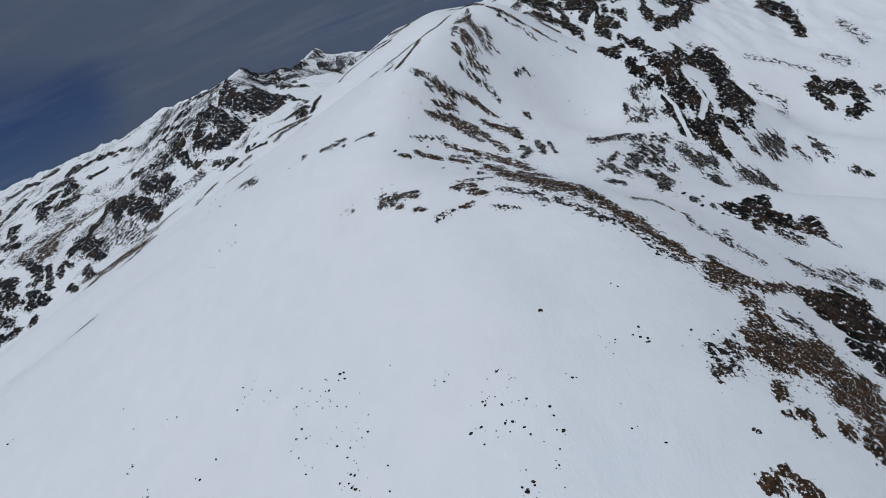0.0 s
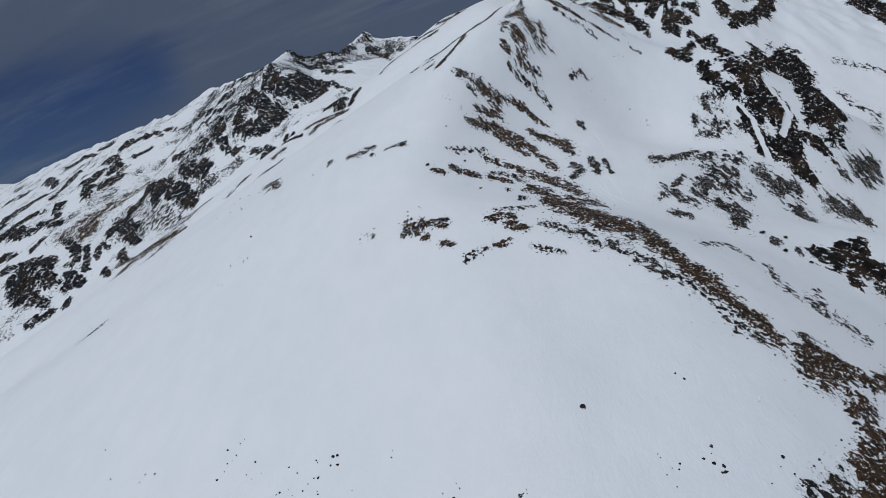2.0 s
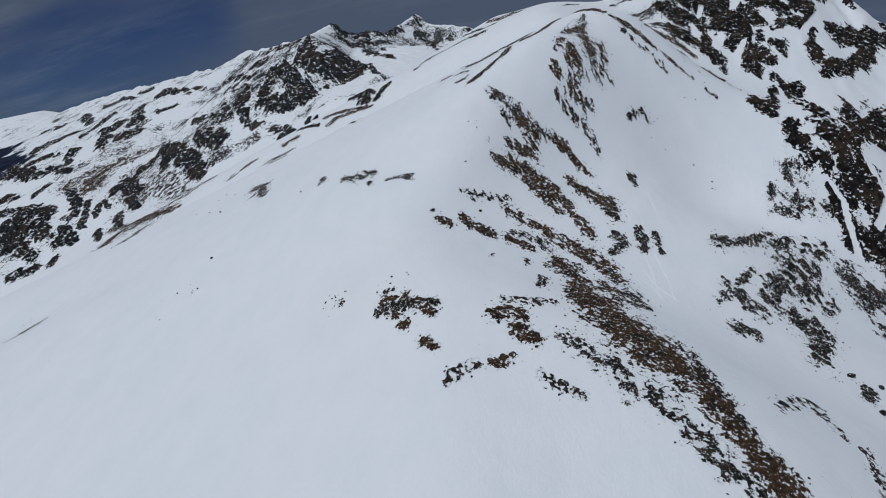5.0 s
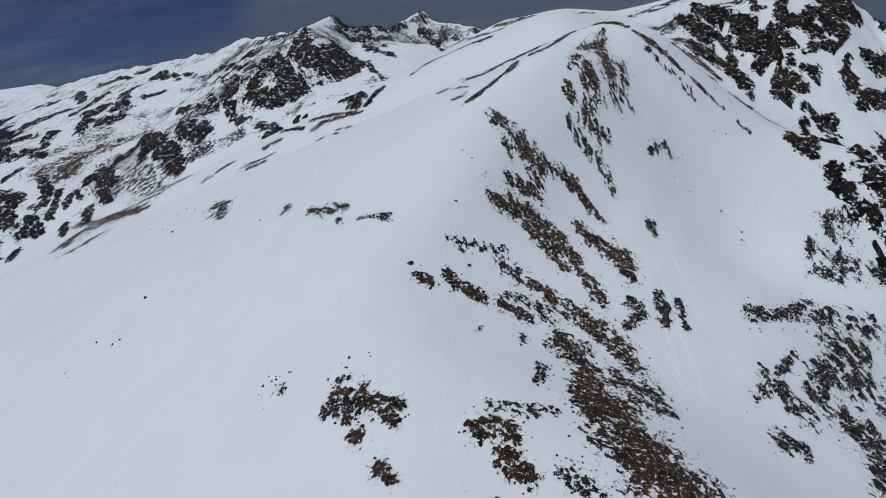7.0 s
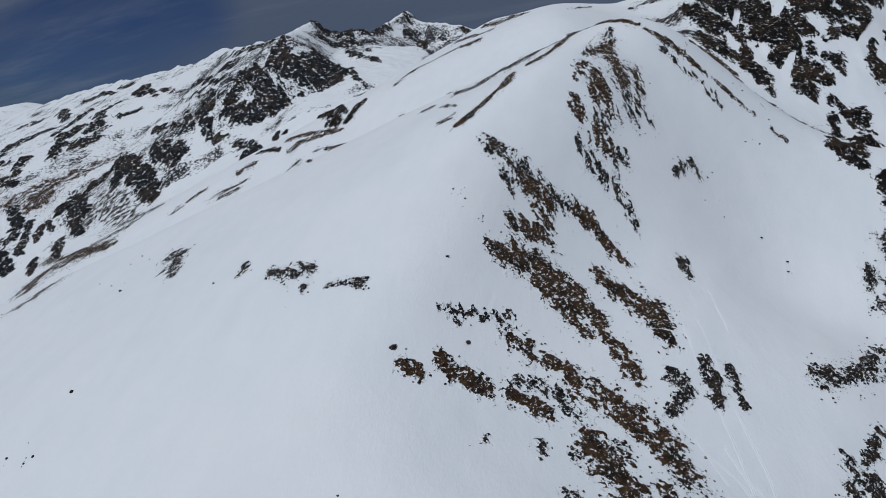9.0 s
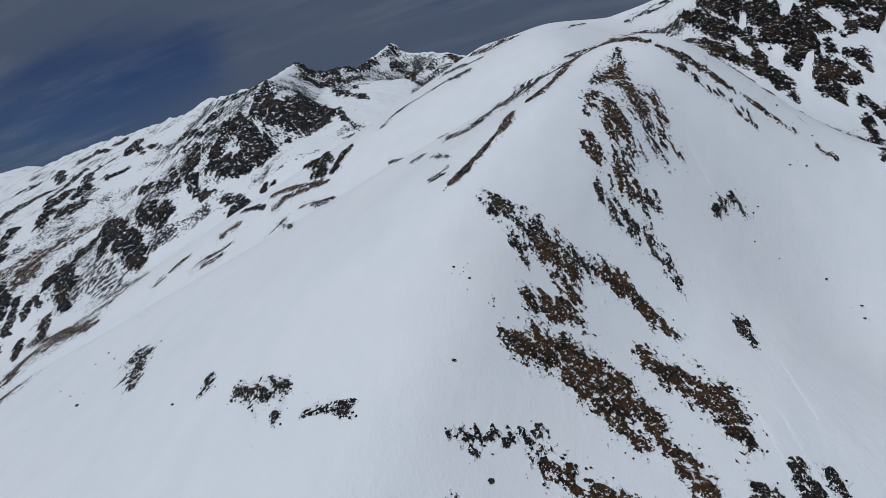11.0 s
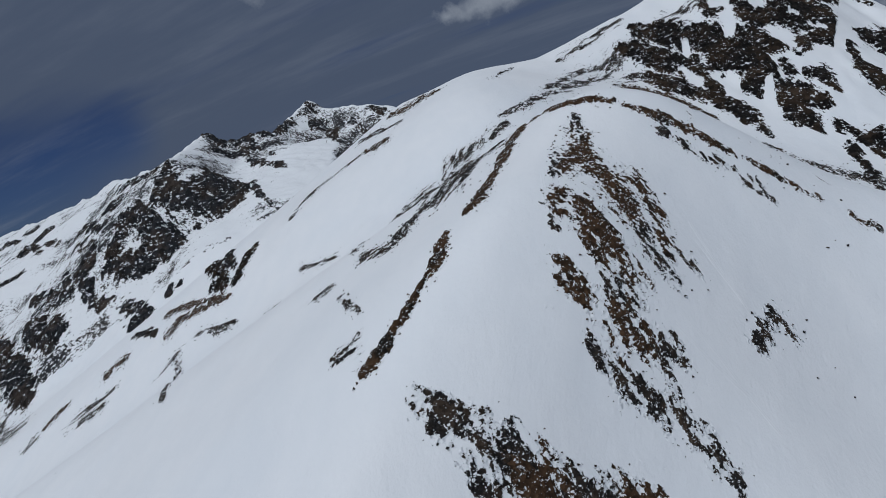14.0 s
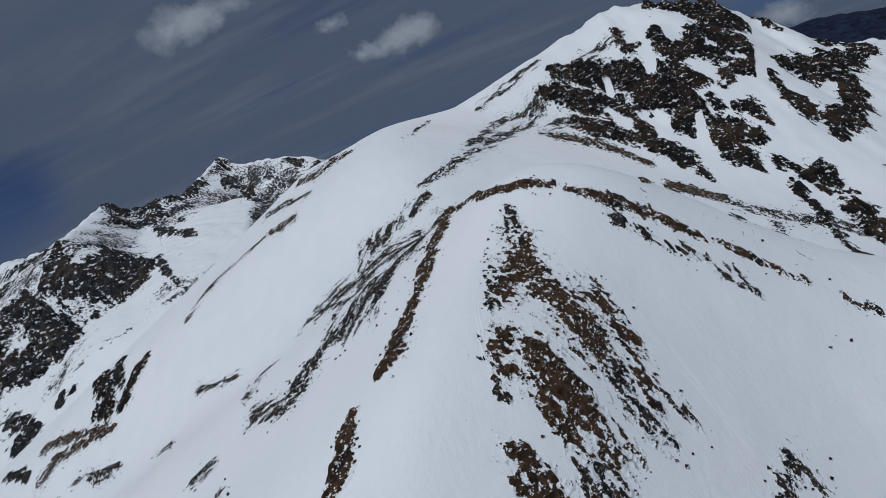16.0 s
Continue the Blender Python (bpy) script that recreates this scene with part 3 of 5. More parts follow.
# ---- bare ground and rock: kind, cover, mesh step, then x, y and half-width along each patch ----
outcrop("scree", 0.62, 0.30, [(-120.1, 336.8, 2), (-117.9, 339.2, 2.3), (-111.2, 326.7, 1.2)])
outcrop("streak", 0.45, 0.25, [(-77.5, 307.6, 1.6)])
outcrop("turf", 0.72, 0.84, [(-275.8, 497.1, 5.4), (-304, 508.9, 9.1), (-333.5, 514.8, 8.8), (-332.2, 494.3, 8.5)])
outcrop("streak", 0.45, 0.73, [(-167.1, 480.6, 2.5), (-184.7, 480.3, 3.2)])
outcrop("streak", 0.45, 0.85, [(-217.8, 491.4, 2.8)])
outcrop("scree", 0.42, 0.59, [(-222.8, 380.6, 4.3), (-218, 392.5, 4.9)])
outcrop("scree", 0.42, 1.18, [(-374.2, 600.9, 8.8)])
outcrop("scree", 0.42, 0.85, [(-271.9, 512.3, 5.1)])
outcrop("scree", 0.45, 0.24, [(122.2, 209.7, 3.8), (132.5, 211.3, 3.9), (108.1, 204.5, 2.3), (100.9, 204.1, 2.2)])
outcrop("streak", 0.40, 0.59, [(-206.3, 296.7, 3.4), (-209.6, 293.9, 2.9)])
outcrop("scree", 0.40, 0.86, [(-384.2, 618, 9.8), (-360.4, 616.1, 12), (-287.1, 549, 8.2), (-258.9, 529.7, 4.8), (-310.9, 504.4, 6.9)])
outcrop("streak", 0.40, 0.64, [(-129.7, 471.3, 2.3), (-133.3, 468.9, 2.3)])
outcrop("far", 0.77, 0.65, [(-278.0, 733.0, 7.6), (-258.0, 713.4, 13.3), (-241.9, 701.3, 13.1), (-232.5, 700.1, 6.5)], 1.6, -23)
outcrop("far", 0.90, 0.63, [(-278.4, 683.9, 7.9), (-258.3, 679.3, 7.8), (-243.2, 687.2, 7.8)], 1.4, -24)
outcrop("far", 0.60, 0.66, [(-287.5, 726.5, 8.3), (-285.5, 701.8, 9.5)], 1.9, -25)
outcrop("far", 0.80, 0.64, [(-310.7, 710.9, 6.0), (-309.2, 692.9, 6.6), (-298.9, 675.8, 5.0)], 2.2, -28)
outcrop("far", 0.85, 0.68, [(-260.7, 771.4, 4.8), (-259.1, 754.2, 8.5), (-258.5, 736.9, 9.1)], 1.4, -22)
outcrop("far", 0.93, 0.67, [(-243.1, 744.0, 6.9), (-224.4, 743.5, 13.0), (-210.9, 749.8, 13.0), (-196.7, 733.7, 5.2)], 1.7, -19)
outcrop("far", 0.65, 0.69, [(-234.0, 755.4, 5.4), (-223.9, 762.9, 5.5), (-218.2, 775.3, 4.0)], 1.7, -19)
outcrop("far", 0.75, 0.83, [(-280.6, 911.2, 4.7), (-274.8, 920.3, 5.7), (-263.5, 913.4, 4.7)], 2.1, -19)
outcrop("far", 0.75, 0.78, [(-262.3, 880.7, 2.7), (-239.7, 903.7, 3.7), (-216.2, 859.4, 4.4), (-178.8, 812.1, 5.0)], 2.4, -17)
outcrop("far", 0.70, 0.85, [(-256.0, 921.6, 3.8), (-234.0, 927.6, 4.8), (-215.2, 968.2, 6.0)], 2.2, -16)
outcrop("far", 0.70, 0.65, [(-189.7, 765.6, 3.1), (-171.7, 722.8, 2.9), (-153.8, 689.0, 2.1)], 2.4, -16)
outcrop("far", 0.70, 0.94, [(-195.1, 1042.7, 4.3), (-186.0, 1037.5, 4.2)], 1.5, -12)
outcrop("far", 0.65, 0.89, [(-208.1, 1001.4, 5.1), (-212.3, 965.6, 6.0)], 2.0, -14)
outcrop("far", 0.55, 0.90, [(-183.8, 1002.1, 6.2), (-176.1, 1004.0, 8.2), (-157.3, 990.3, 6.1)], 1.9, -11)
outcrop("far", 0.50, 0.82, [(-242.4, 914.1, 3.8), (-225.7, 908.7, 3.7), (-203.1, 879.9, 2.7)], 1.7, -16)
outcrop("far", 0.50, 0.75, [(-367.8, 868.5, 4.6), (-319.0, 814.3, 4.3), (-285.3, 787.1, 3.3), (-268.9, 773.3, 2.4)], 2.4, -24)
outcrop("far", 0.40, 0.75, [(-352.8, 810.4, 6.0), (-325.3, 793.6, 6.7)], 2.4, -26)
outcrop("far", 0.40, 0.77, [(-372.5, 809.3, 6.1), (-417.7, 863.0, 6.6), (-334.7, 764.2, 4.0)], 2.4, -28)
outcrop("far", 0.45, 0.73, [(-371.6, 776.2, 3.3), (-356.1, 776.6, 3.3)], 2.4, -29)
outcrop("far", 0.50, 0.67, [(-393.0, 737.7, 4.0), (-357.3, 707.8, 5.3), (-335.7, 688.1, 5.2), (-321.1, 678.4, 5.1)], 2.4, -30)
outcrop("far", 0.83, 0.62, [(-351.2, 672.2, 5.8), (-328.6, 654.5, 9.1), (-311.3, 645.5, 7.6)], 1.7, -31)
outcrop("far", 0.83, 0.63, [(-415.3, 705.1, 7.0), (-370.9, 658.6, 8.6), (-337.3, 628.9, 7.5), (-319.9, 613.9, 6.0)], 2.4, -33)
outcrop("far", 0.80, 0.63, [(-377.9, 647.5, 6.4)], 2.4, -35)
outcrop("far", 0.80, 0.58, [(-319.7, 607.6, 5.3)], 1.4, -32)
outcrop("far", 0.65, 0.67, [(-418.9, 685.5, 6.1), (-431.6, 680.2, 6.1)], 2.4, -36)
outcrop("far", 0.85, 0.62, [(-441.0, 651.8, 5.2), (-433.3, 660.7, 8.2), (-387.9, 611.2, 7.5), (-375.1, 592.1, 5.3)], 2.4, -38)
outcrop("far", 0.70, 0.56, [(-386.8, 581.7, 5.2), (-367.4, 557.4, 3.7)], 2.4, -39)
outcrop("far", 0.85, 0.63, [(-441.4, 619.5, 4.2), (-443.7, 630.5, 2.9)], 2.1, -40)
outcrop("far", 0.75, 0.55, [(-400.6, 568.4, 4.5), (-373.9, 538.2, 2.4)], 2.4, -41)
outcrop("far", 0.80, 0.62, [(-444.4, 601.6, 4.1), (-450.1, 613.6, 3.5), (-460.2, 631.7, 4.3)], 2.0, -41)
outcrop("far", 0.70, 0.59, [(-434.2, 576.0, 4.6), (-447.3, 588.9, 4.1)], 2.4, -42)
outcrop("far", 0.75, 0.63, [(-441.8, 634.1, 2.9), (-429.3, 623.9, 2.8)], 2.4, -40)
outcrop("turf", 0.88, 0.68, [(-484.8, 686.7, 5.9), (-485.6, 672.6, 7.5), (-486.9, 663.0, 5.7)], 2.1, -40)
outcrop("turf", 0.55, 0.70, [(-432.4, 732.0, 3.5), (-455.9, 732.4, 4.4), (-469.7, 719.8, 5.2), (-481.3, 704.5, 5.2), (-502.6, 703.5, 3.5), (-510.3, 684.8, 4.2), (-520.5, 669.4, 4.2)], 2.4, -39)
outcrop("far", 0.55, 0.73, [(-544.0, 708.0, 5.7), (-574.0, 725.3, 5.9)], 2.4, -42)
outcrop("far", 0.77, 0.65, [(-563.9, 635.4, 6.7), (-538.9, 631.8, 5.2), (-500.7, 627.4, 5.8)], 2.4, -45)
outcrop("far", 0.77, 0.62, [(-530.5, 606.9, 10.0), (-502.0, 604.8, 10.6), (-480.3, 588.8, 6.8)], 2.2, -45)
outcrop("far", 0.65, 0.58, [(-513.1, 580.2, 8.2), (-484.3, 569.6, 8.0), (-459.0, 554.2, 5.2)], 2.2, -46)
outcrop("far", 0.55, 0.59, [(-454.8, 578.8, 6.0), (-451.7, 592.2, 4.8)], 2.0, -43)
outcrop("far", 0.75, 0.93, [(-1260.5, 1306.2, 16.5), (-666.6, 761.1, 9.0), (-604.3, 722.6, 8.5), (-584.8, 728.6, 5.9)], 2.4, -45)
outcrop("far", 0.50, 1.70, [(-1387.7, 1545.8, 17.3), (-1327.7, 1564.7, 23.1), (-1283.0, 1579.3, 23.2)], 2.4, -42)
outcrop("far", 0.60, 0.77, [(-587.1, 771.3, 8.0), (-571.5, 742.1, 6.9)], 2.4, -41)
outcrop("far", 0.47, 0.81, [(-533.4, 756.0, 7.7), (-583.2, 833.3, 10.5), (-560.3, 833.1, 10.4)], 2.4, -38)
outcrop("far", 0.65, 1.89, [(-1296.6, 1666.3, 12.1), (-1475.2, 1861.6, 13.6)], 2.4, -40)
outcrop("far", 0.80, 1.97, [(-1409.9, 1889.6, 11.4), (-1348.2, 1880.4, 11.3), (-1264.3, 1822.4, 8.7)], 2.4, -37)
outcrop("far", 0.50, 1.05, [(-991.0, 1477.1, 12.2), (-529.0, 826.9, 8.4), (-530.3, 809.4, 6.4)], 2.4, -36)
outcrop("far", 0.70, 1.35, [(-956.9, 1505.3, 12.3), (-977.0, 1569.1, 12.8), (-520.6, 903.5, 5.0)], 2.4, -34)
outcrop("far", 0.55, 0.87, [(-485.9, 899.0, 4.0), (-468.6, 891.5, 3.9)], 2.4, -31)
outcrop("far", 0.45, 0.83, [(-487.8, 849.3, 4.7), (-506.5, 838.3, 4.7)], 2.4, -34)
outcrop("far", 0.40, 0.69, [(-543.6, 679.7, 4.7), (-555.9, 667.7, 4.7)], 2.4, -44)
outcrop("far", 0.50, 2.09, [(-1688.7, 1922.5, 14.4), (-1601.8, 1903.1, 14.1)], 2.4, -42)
outcrop("cliff", 0.73, 0.32, [(-141.6, 548.1, 3.4), (-123.1, 514.8, 3.5), (-113.8, 496.9, 2.9), (-122.1, 502.2, 2.1)], 2.4, -23)
outcrop("cliff", 0.77, 0.30, [(-100.5, 507.5, 1.3), (-103.7, 503.7, 2.5), (-105.0, 495.4, 2.4), (-107.2, 491.9, 1.6)], 2.4, -20)
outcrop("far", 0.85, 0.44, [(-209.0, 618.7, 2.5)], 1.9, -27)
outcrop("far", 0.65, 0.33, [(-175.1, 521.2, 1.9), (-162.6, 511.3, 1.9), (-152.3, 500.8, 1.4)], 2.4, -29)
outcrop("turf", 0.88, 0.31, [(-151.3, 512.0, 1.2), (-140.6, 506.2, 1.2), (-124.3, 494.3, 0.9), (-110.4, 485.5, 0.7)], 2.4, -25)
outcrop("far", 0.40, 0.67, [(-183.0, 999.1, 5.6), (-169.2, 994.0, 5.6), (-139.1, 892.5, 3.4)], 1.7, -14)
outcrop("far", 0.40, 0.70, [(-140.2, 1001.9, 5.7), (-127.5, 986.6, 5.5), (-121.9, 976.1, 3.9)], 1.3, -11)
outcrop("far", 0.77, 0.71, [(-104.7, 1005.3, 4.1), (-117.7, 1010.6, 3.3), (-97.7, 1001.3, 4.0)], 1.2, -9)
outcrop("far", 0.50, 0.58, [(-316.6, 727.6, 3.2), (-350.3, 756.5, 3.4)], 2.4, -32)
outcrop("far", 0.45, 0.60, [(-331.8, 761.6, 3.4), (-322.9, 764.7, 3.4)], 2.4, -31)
outcrop("cliff", 0.95, 0.34, [(167.8, 631.2, 3.3), (183.1, 632.1, 5.2), (193.6, 624.8, 7.4), (203.5, 617.2, 5.0)], 2.4, 28)
outcrop("cliff", 0.93, 0.31, [(172.4, 595.8, 5.5), (182.6, 594.9, 5.5), (186.9, 589.4, 3.8)], 2.1, 30)
outcrop("cliff", 0.85, 0.31, [(152.2, 600.0, 3.4), (149.0, 581.8, 3.7), (160.2, 586.9, 4.6)], 2.4, 26)
outcrop("cliff", 0.65, 0.31, [(137.0, 609.9, 2.2), (133.4, 594.0, 2.9), (140.5, 595.4, 2.1)], 1.8, 23)
outcrop("cliff", 0.95, 0.29, [(98.0, 598.2, 3.0), (104.6, 590.7, 5.0), (113.9, 586.7, 5.8), (122.9, 577.4, 6.4), (123.3, 564.2, 6.1), (134.2, 560.2, 6.8), (135.6, 550.7, 4.8)], 1.8, 21)
outcrop("cliff", 0.93, 0.29, [(84.1, 584.2, 2.9), (92.0, 577.0, 4.8), (100.2, 566.5, 4.6), (109.8, 559.8, 4.5)], 1.5, 17)
outcrop("cliff", 0.83, 0.29, [(146.0, 569.6, 5.1), (140.7, 573.9, 4.4), (148.0, 562.9, 4.2)], 1.6, 26)
outcrop("cliff", 0.87, 0.30, [(170.1, 581.6, 4.1), (174.4, 576.5, 4.0), (188.1, 584.2, 2.9), (179.5, 572.9, 3.6)], 2.2, 30)
outcrop("cliff", 0.60, 0.28, [(163.0, 564.3, 3.5), (155.9, 557.8, 3.0)], 2.3, 29)
outcrop("cliff", 0.83, 0.26, [(87.9, 557.8, 3.4), (94.2, 550.0, 3.3), (98.1, 543.1, 3.2), (103.0, 536.6, 2.4)], 2.0, 19)
outcrop("cliff", 0.87, 0.25, [(109.7, 550.7, 2.6), (107.5, 534.4, 3.8), (112.1, 526.7, 4.4), (114.8, 520.3, 3.0)], 1.6, 23)
outcrop("cliff", 0.87, 0.26, [(122.6, 539.4, 2.5), (130.6, 545.1, 3.2), (124.4, 533.2, 1.7)], 1.5, 25)
outcrop("cliff", 0.77, 0.23, [(114.1, 512.5, 1.6), (114.3, 506.8, 1.6)], 2.1, 26)
outcrop("cliff", 0.93, 0.25, [(135.4, 533.2, 3.1), (142.7, 530.6, 4.1), (146.2, 524.5, 2.4), (130.8, 527.1, 2.4)], 1.6, 29)
outcrop("cliff", 0.91, 0.26, [(151.7, 542.5, 2.5), (155.4, 540.5, 3.2), (155.6, 534.6, 2.4)], 2.1, 30)
outcrop("cliff", 0.87, 0.24, [(130.5, 520.5, 3.0), (133.9, 516.1, 3.6), (134.4, 511.0, 2.2)], 1.5, 29)
outcrop("cliff", 0.83, 0.23, [(144.0, 512.1, 2.2), (146.7, 507.6, 2.2), (147.8, 501.4, 1.8), (147.6, 495.1, 1.5)], 1.8, 33)
outcrop("cliff", 0.65, 0.27, [(143.2, 543.8, 2.5), (145.6, 550.4, 2.6)], 2.0, 28)
outcrop("cliff", 0.97, 0.31, [(204.6, 583.0, 4.1), (211.9, 582.6, 5.8), (219.5, 581.8, 5.0), (240.3, 597.2, 5.2), (261.7, 612.1, 3.2)], 2.4, 36)
outcrop("cliff", 0.85, 0.28, [(183.7, 566.7, 2.7), (181.2, 558.6, 1.9)], 2.4, 32)
outcrop("cliff", 0.97, 0.27, [(218.3, 567.7, 4.8), (209.8, 553.8, 3.8), (192.7, 536.4, 3.2), (183.0, 531.9, 3.1), (179.3, 526.1, 2.0)], 2.4, 36)
outcrop("cliff", 0.97, 0.27, [(178.0, 548.2, 2.6), (178.0, 542.3, 3.2), (177.3, 538.7, 2.5)], 2.1, 34)
outcrop("cliff", 0.65, 0.35, [(254.7, 629.6, 2.4), (271.4, 631.2, 3.4), (274.7, 620.2, 4.2)], 2.4, 37)
outcrop("cliff", 0.75, 0.35, [(228.7, 638.2, 2.4), (232.3, 634.5, 2.4), (233.8, 628.4, 1.9)], 2.2, 33)
outcrop("cliff", 0.65, 0.42, [(101.0, 397.9, 2.6), (106.7, 394.9, 3.1), (140.1, 499.2, 2.6)], 2.4, 15)
outcrop("cliff", 0.71, 0.40, [(153.9, 501.8, 4.6), (126.0, 392.0, 4.7), (128.6, 382.8, 4.6), (128.4, 375.9, 4.5)], 2.4, 18)
outcrop("cliff", 0.65, 0.37, [(112.6, 384.2, 4.1), (114.9, 374.7, 4.5), (121.2, 370.9, 4.0)], 1.1, 17)
outcrop("cliff", 0.75, 0.44, [(180.1, 494.5, 4.6), (183.7, 484.3, 5.8), (133.8, 380.5, 4.6)], 2.1, 20)
outcrop("cliff", 0.97, 0.41, [(197.6, 488.3, 7.8), (197.1, 470.6, 7.5), (167.0, 385.2, 7.2), (166.7, 375.8, 5.0), (165.3, 370.4, 2.5)], 2.3, 23)
outcrop("cliff", 0.93, 0.36, [(131.9, 370.2, 5.4), (139.0, 369.3, 5.9), (141.5, 365.3, 4.4), (122.0, 359.8, 3.4), (121.1, 354.6, 2.4)], 1.3, 20)
outcrop("boulders", 0.40, 0.36, [(105.8, 369.5, 3.6), (108.2, 364.2, 4.0)], 1.0, 16)
outcrop("boulders", 0.45, 0.35, [(97.8, 359.0, 2.6), (108.9, 355.3, 3.0), (117.9, 354.5, 2.6)], 1.2, 17)
outcrop("cliff", 0.91, 0.34, [(140.2, 356.8, 4.8), (137.8, 349.1, 4.7), (131.0, 341.3, 4.6), (134.5, 336.7, 4.1)], 1.6, 21)
outcrop("cliff", 0.87, 0.34, [(124.2, 345.3, 4.2), (127.0, 342.0, 3.2)], 1.6, 20)
outcrop("cliff", 0.65, 0.35, [(148.8, 356.2, 4.3), (154.1, 355.2, 3.4)], 1.5, 23)
outcrop("cliff", 0.65, 0.33, [(135.0, 334.9, 3.2), (138.0, 332.4, 3.2)], 1.7, 22)
outcrop("boulders", 0.40, 0.32, [(65.0, 307.7, 1.5), (74.8, 313.6, 1.5), (87.2, 328.3, 2.0), (98.4, 328.3, 2.4), (108.1, 331.3, 2.4)], 2.4, 15)
outcrop("boulders", 0.55, 0.31, [(90.4, 313.1, 2.3), (99.5, 316.3, 2.3), (83.7, 301.3, 1.9)], 2.4, 16)
outcrop("boulders", 0.75, 0.32, [(113.1, 323.3, 3.2), (115.2, 315.9, 3.1), (125.6, 321.2, 2.4)], 2.1, 20)
outcrop("boulders", 0.50, 0.30, [(76.6, 295.1, 1.8), (93.7, 301.1, 2.6), (99.0, 302.0, 1.9)], 2.4, 17)
outcrop("boulders", 0.72, 0.28, [(82.0, 282.3, 2.5), (87.7, 277.9, 2.8), (81.0, 262.2, 2.3)], 2.4, 17)
outcrop("boulders", 0.60, 0.28, [(70.3, 275.9, 1.4), (65.6, 280.3, 1.0)], 2.4, 14)
outcrop("boulders", 0.75, 0.27, [(59.6, 263.5, 1.3), (65.3, 263.5, 1.0)], 2.4, 13)
outcrop("boulders", 0.80, 0.30, [(119.6, 302.4, 2.6), (120.5, 295.8, 1.8)], 2.4, 22)
outcrop("boulders", 0.80, 0.32, [(140.9, 319.6, 3.2), (149.1, 319.7, 2.8), (153.3, 317.6, 2.0)], 1.9, 25)
outcrop("boulders", 0.85, 0.35, [(168.7, 352.9, 2.6), (181.9, 363.4, 2.7), (168.8, 348.0, 2.6)], 1.8, 26)
outcrop("boulders", 0.60, 0.34, [(156.4, 346.1, 2.1), (158.4, 341.9, 1.7)], 1.8, 25)
outcrop("boulders", 0.50, 0.36, [(190.2, 362.1, 2.2), (193.4, 357.4, 1.8)], 1.7, 28)
outcrop("boulders", 0.60, 0.36, [(204.8, 370.5, 2.3), (205.8, 362.1, 3.1)], 1.6, 29)
outcrop("boulders", 0.70, 0.35, [(213.5, 349.4, 1.7), (219.4, 345.6, 1.7)], 1.6, 32)
outcrop("cliff", 0.81, 0.44, [(260.4, 462.8, 4.3), (269.0, 457.7, 4.9), (286.4, 460.2, 3.7), (281.1, 446.7, 4.2), (274.5, 434.4, 3.5), (260.9, 425.3, 3.4)], 2.0, 31)
outcrop("cliff", 0.85, 0.44, [(253.7, 452.1, 3.0), (256.7, 438.7, 2.9)], 1.9, 30)
outcrop("scree", 0.28, 0.43, [(216.8, 462.7, 2.2), (219.3, 453.1, 2.2), (229.5, 444.1, 2.1), (200.2, 395.6, 1.9)], 2.0, 26)
outcrop("scree", 0.30, 0.48, [(233.4, 501.3, 1.8), (251.8, 496.4, 1.8), (263.7, 488.1, 1.7), (272.1, 481.6, 1.7)], 2.1, 27)
outcrop("cliff", 0.90, 0.55, [(302.0, 602.9, 5.5), (312.9, 595.6, 5.4), (312.5, 578.6, 5.3), (300.1, 545.0, 3.6)], 2.0, 28)
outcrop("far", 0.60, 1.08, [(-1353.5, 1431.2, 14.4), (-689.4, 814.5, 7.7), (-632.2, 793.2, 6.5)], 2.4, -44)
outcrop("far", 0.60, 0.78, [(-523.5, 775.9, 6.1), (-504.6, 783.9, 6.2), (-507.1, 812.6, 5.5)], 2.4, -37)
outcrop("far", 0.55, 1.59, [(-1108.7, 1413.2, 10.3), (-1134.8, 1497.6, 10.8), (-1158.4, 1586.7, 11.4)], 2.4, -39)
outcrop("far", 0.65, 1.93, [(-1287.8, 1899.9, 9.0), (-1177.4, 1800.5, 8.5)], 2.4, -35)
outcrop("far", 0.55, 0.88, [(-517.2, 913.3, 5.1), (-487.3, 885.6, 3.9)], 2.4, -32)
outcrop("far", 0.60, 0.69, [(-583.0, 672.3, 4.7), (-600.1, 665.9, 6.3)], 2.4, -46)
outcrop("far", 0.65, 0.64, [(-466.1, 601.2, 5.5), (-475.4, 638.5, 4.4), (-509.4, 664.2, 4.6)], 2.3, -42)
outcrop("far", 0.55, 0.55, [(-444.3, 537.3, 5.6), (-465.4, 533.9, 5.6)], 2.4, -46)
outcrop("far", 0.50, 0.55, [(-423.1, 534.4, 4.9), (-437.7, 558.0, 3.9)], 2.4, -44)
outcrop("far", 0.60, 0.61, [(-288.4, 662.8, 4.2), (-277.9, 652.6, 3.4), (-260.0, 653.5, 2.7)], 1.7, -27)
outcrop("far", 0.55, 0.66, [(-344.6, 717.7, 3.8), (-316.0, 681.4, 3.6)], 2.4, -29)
outcrop("streak", 0.62, 0.22, [(15.3, 457.2, 2.5), (6.1, 414.7, 2.2), (0.4, 409.2, 2.4), (-6.3, 398.7, 2.4), (-11.4, 395.0, 1.6)], 2.4, -3)
outcrop("streak", 0.45, 0.22, [(-2.4, 457.6, 1.8), (-10.3, 450.9, 1.8), (-19.6, 454.6, 1.8), (-27.0, 451.6, 1.4)], 2.4, -8)
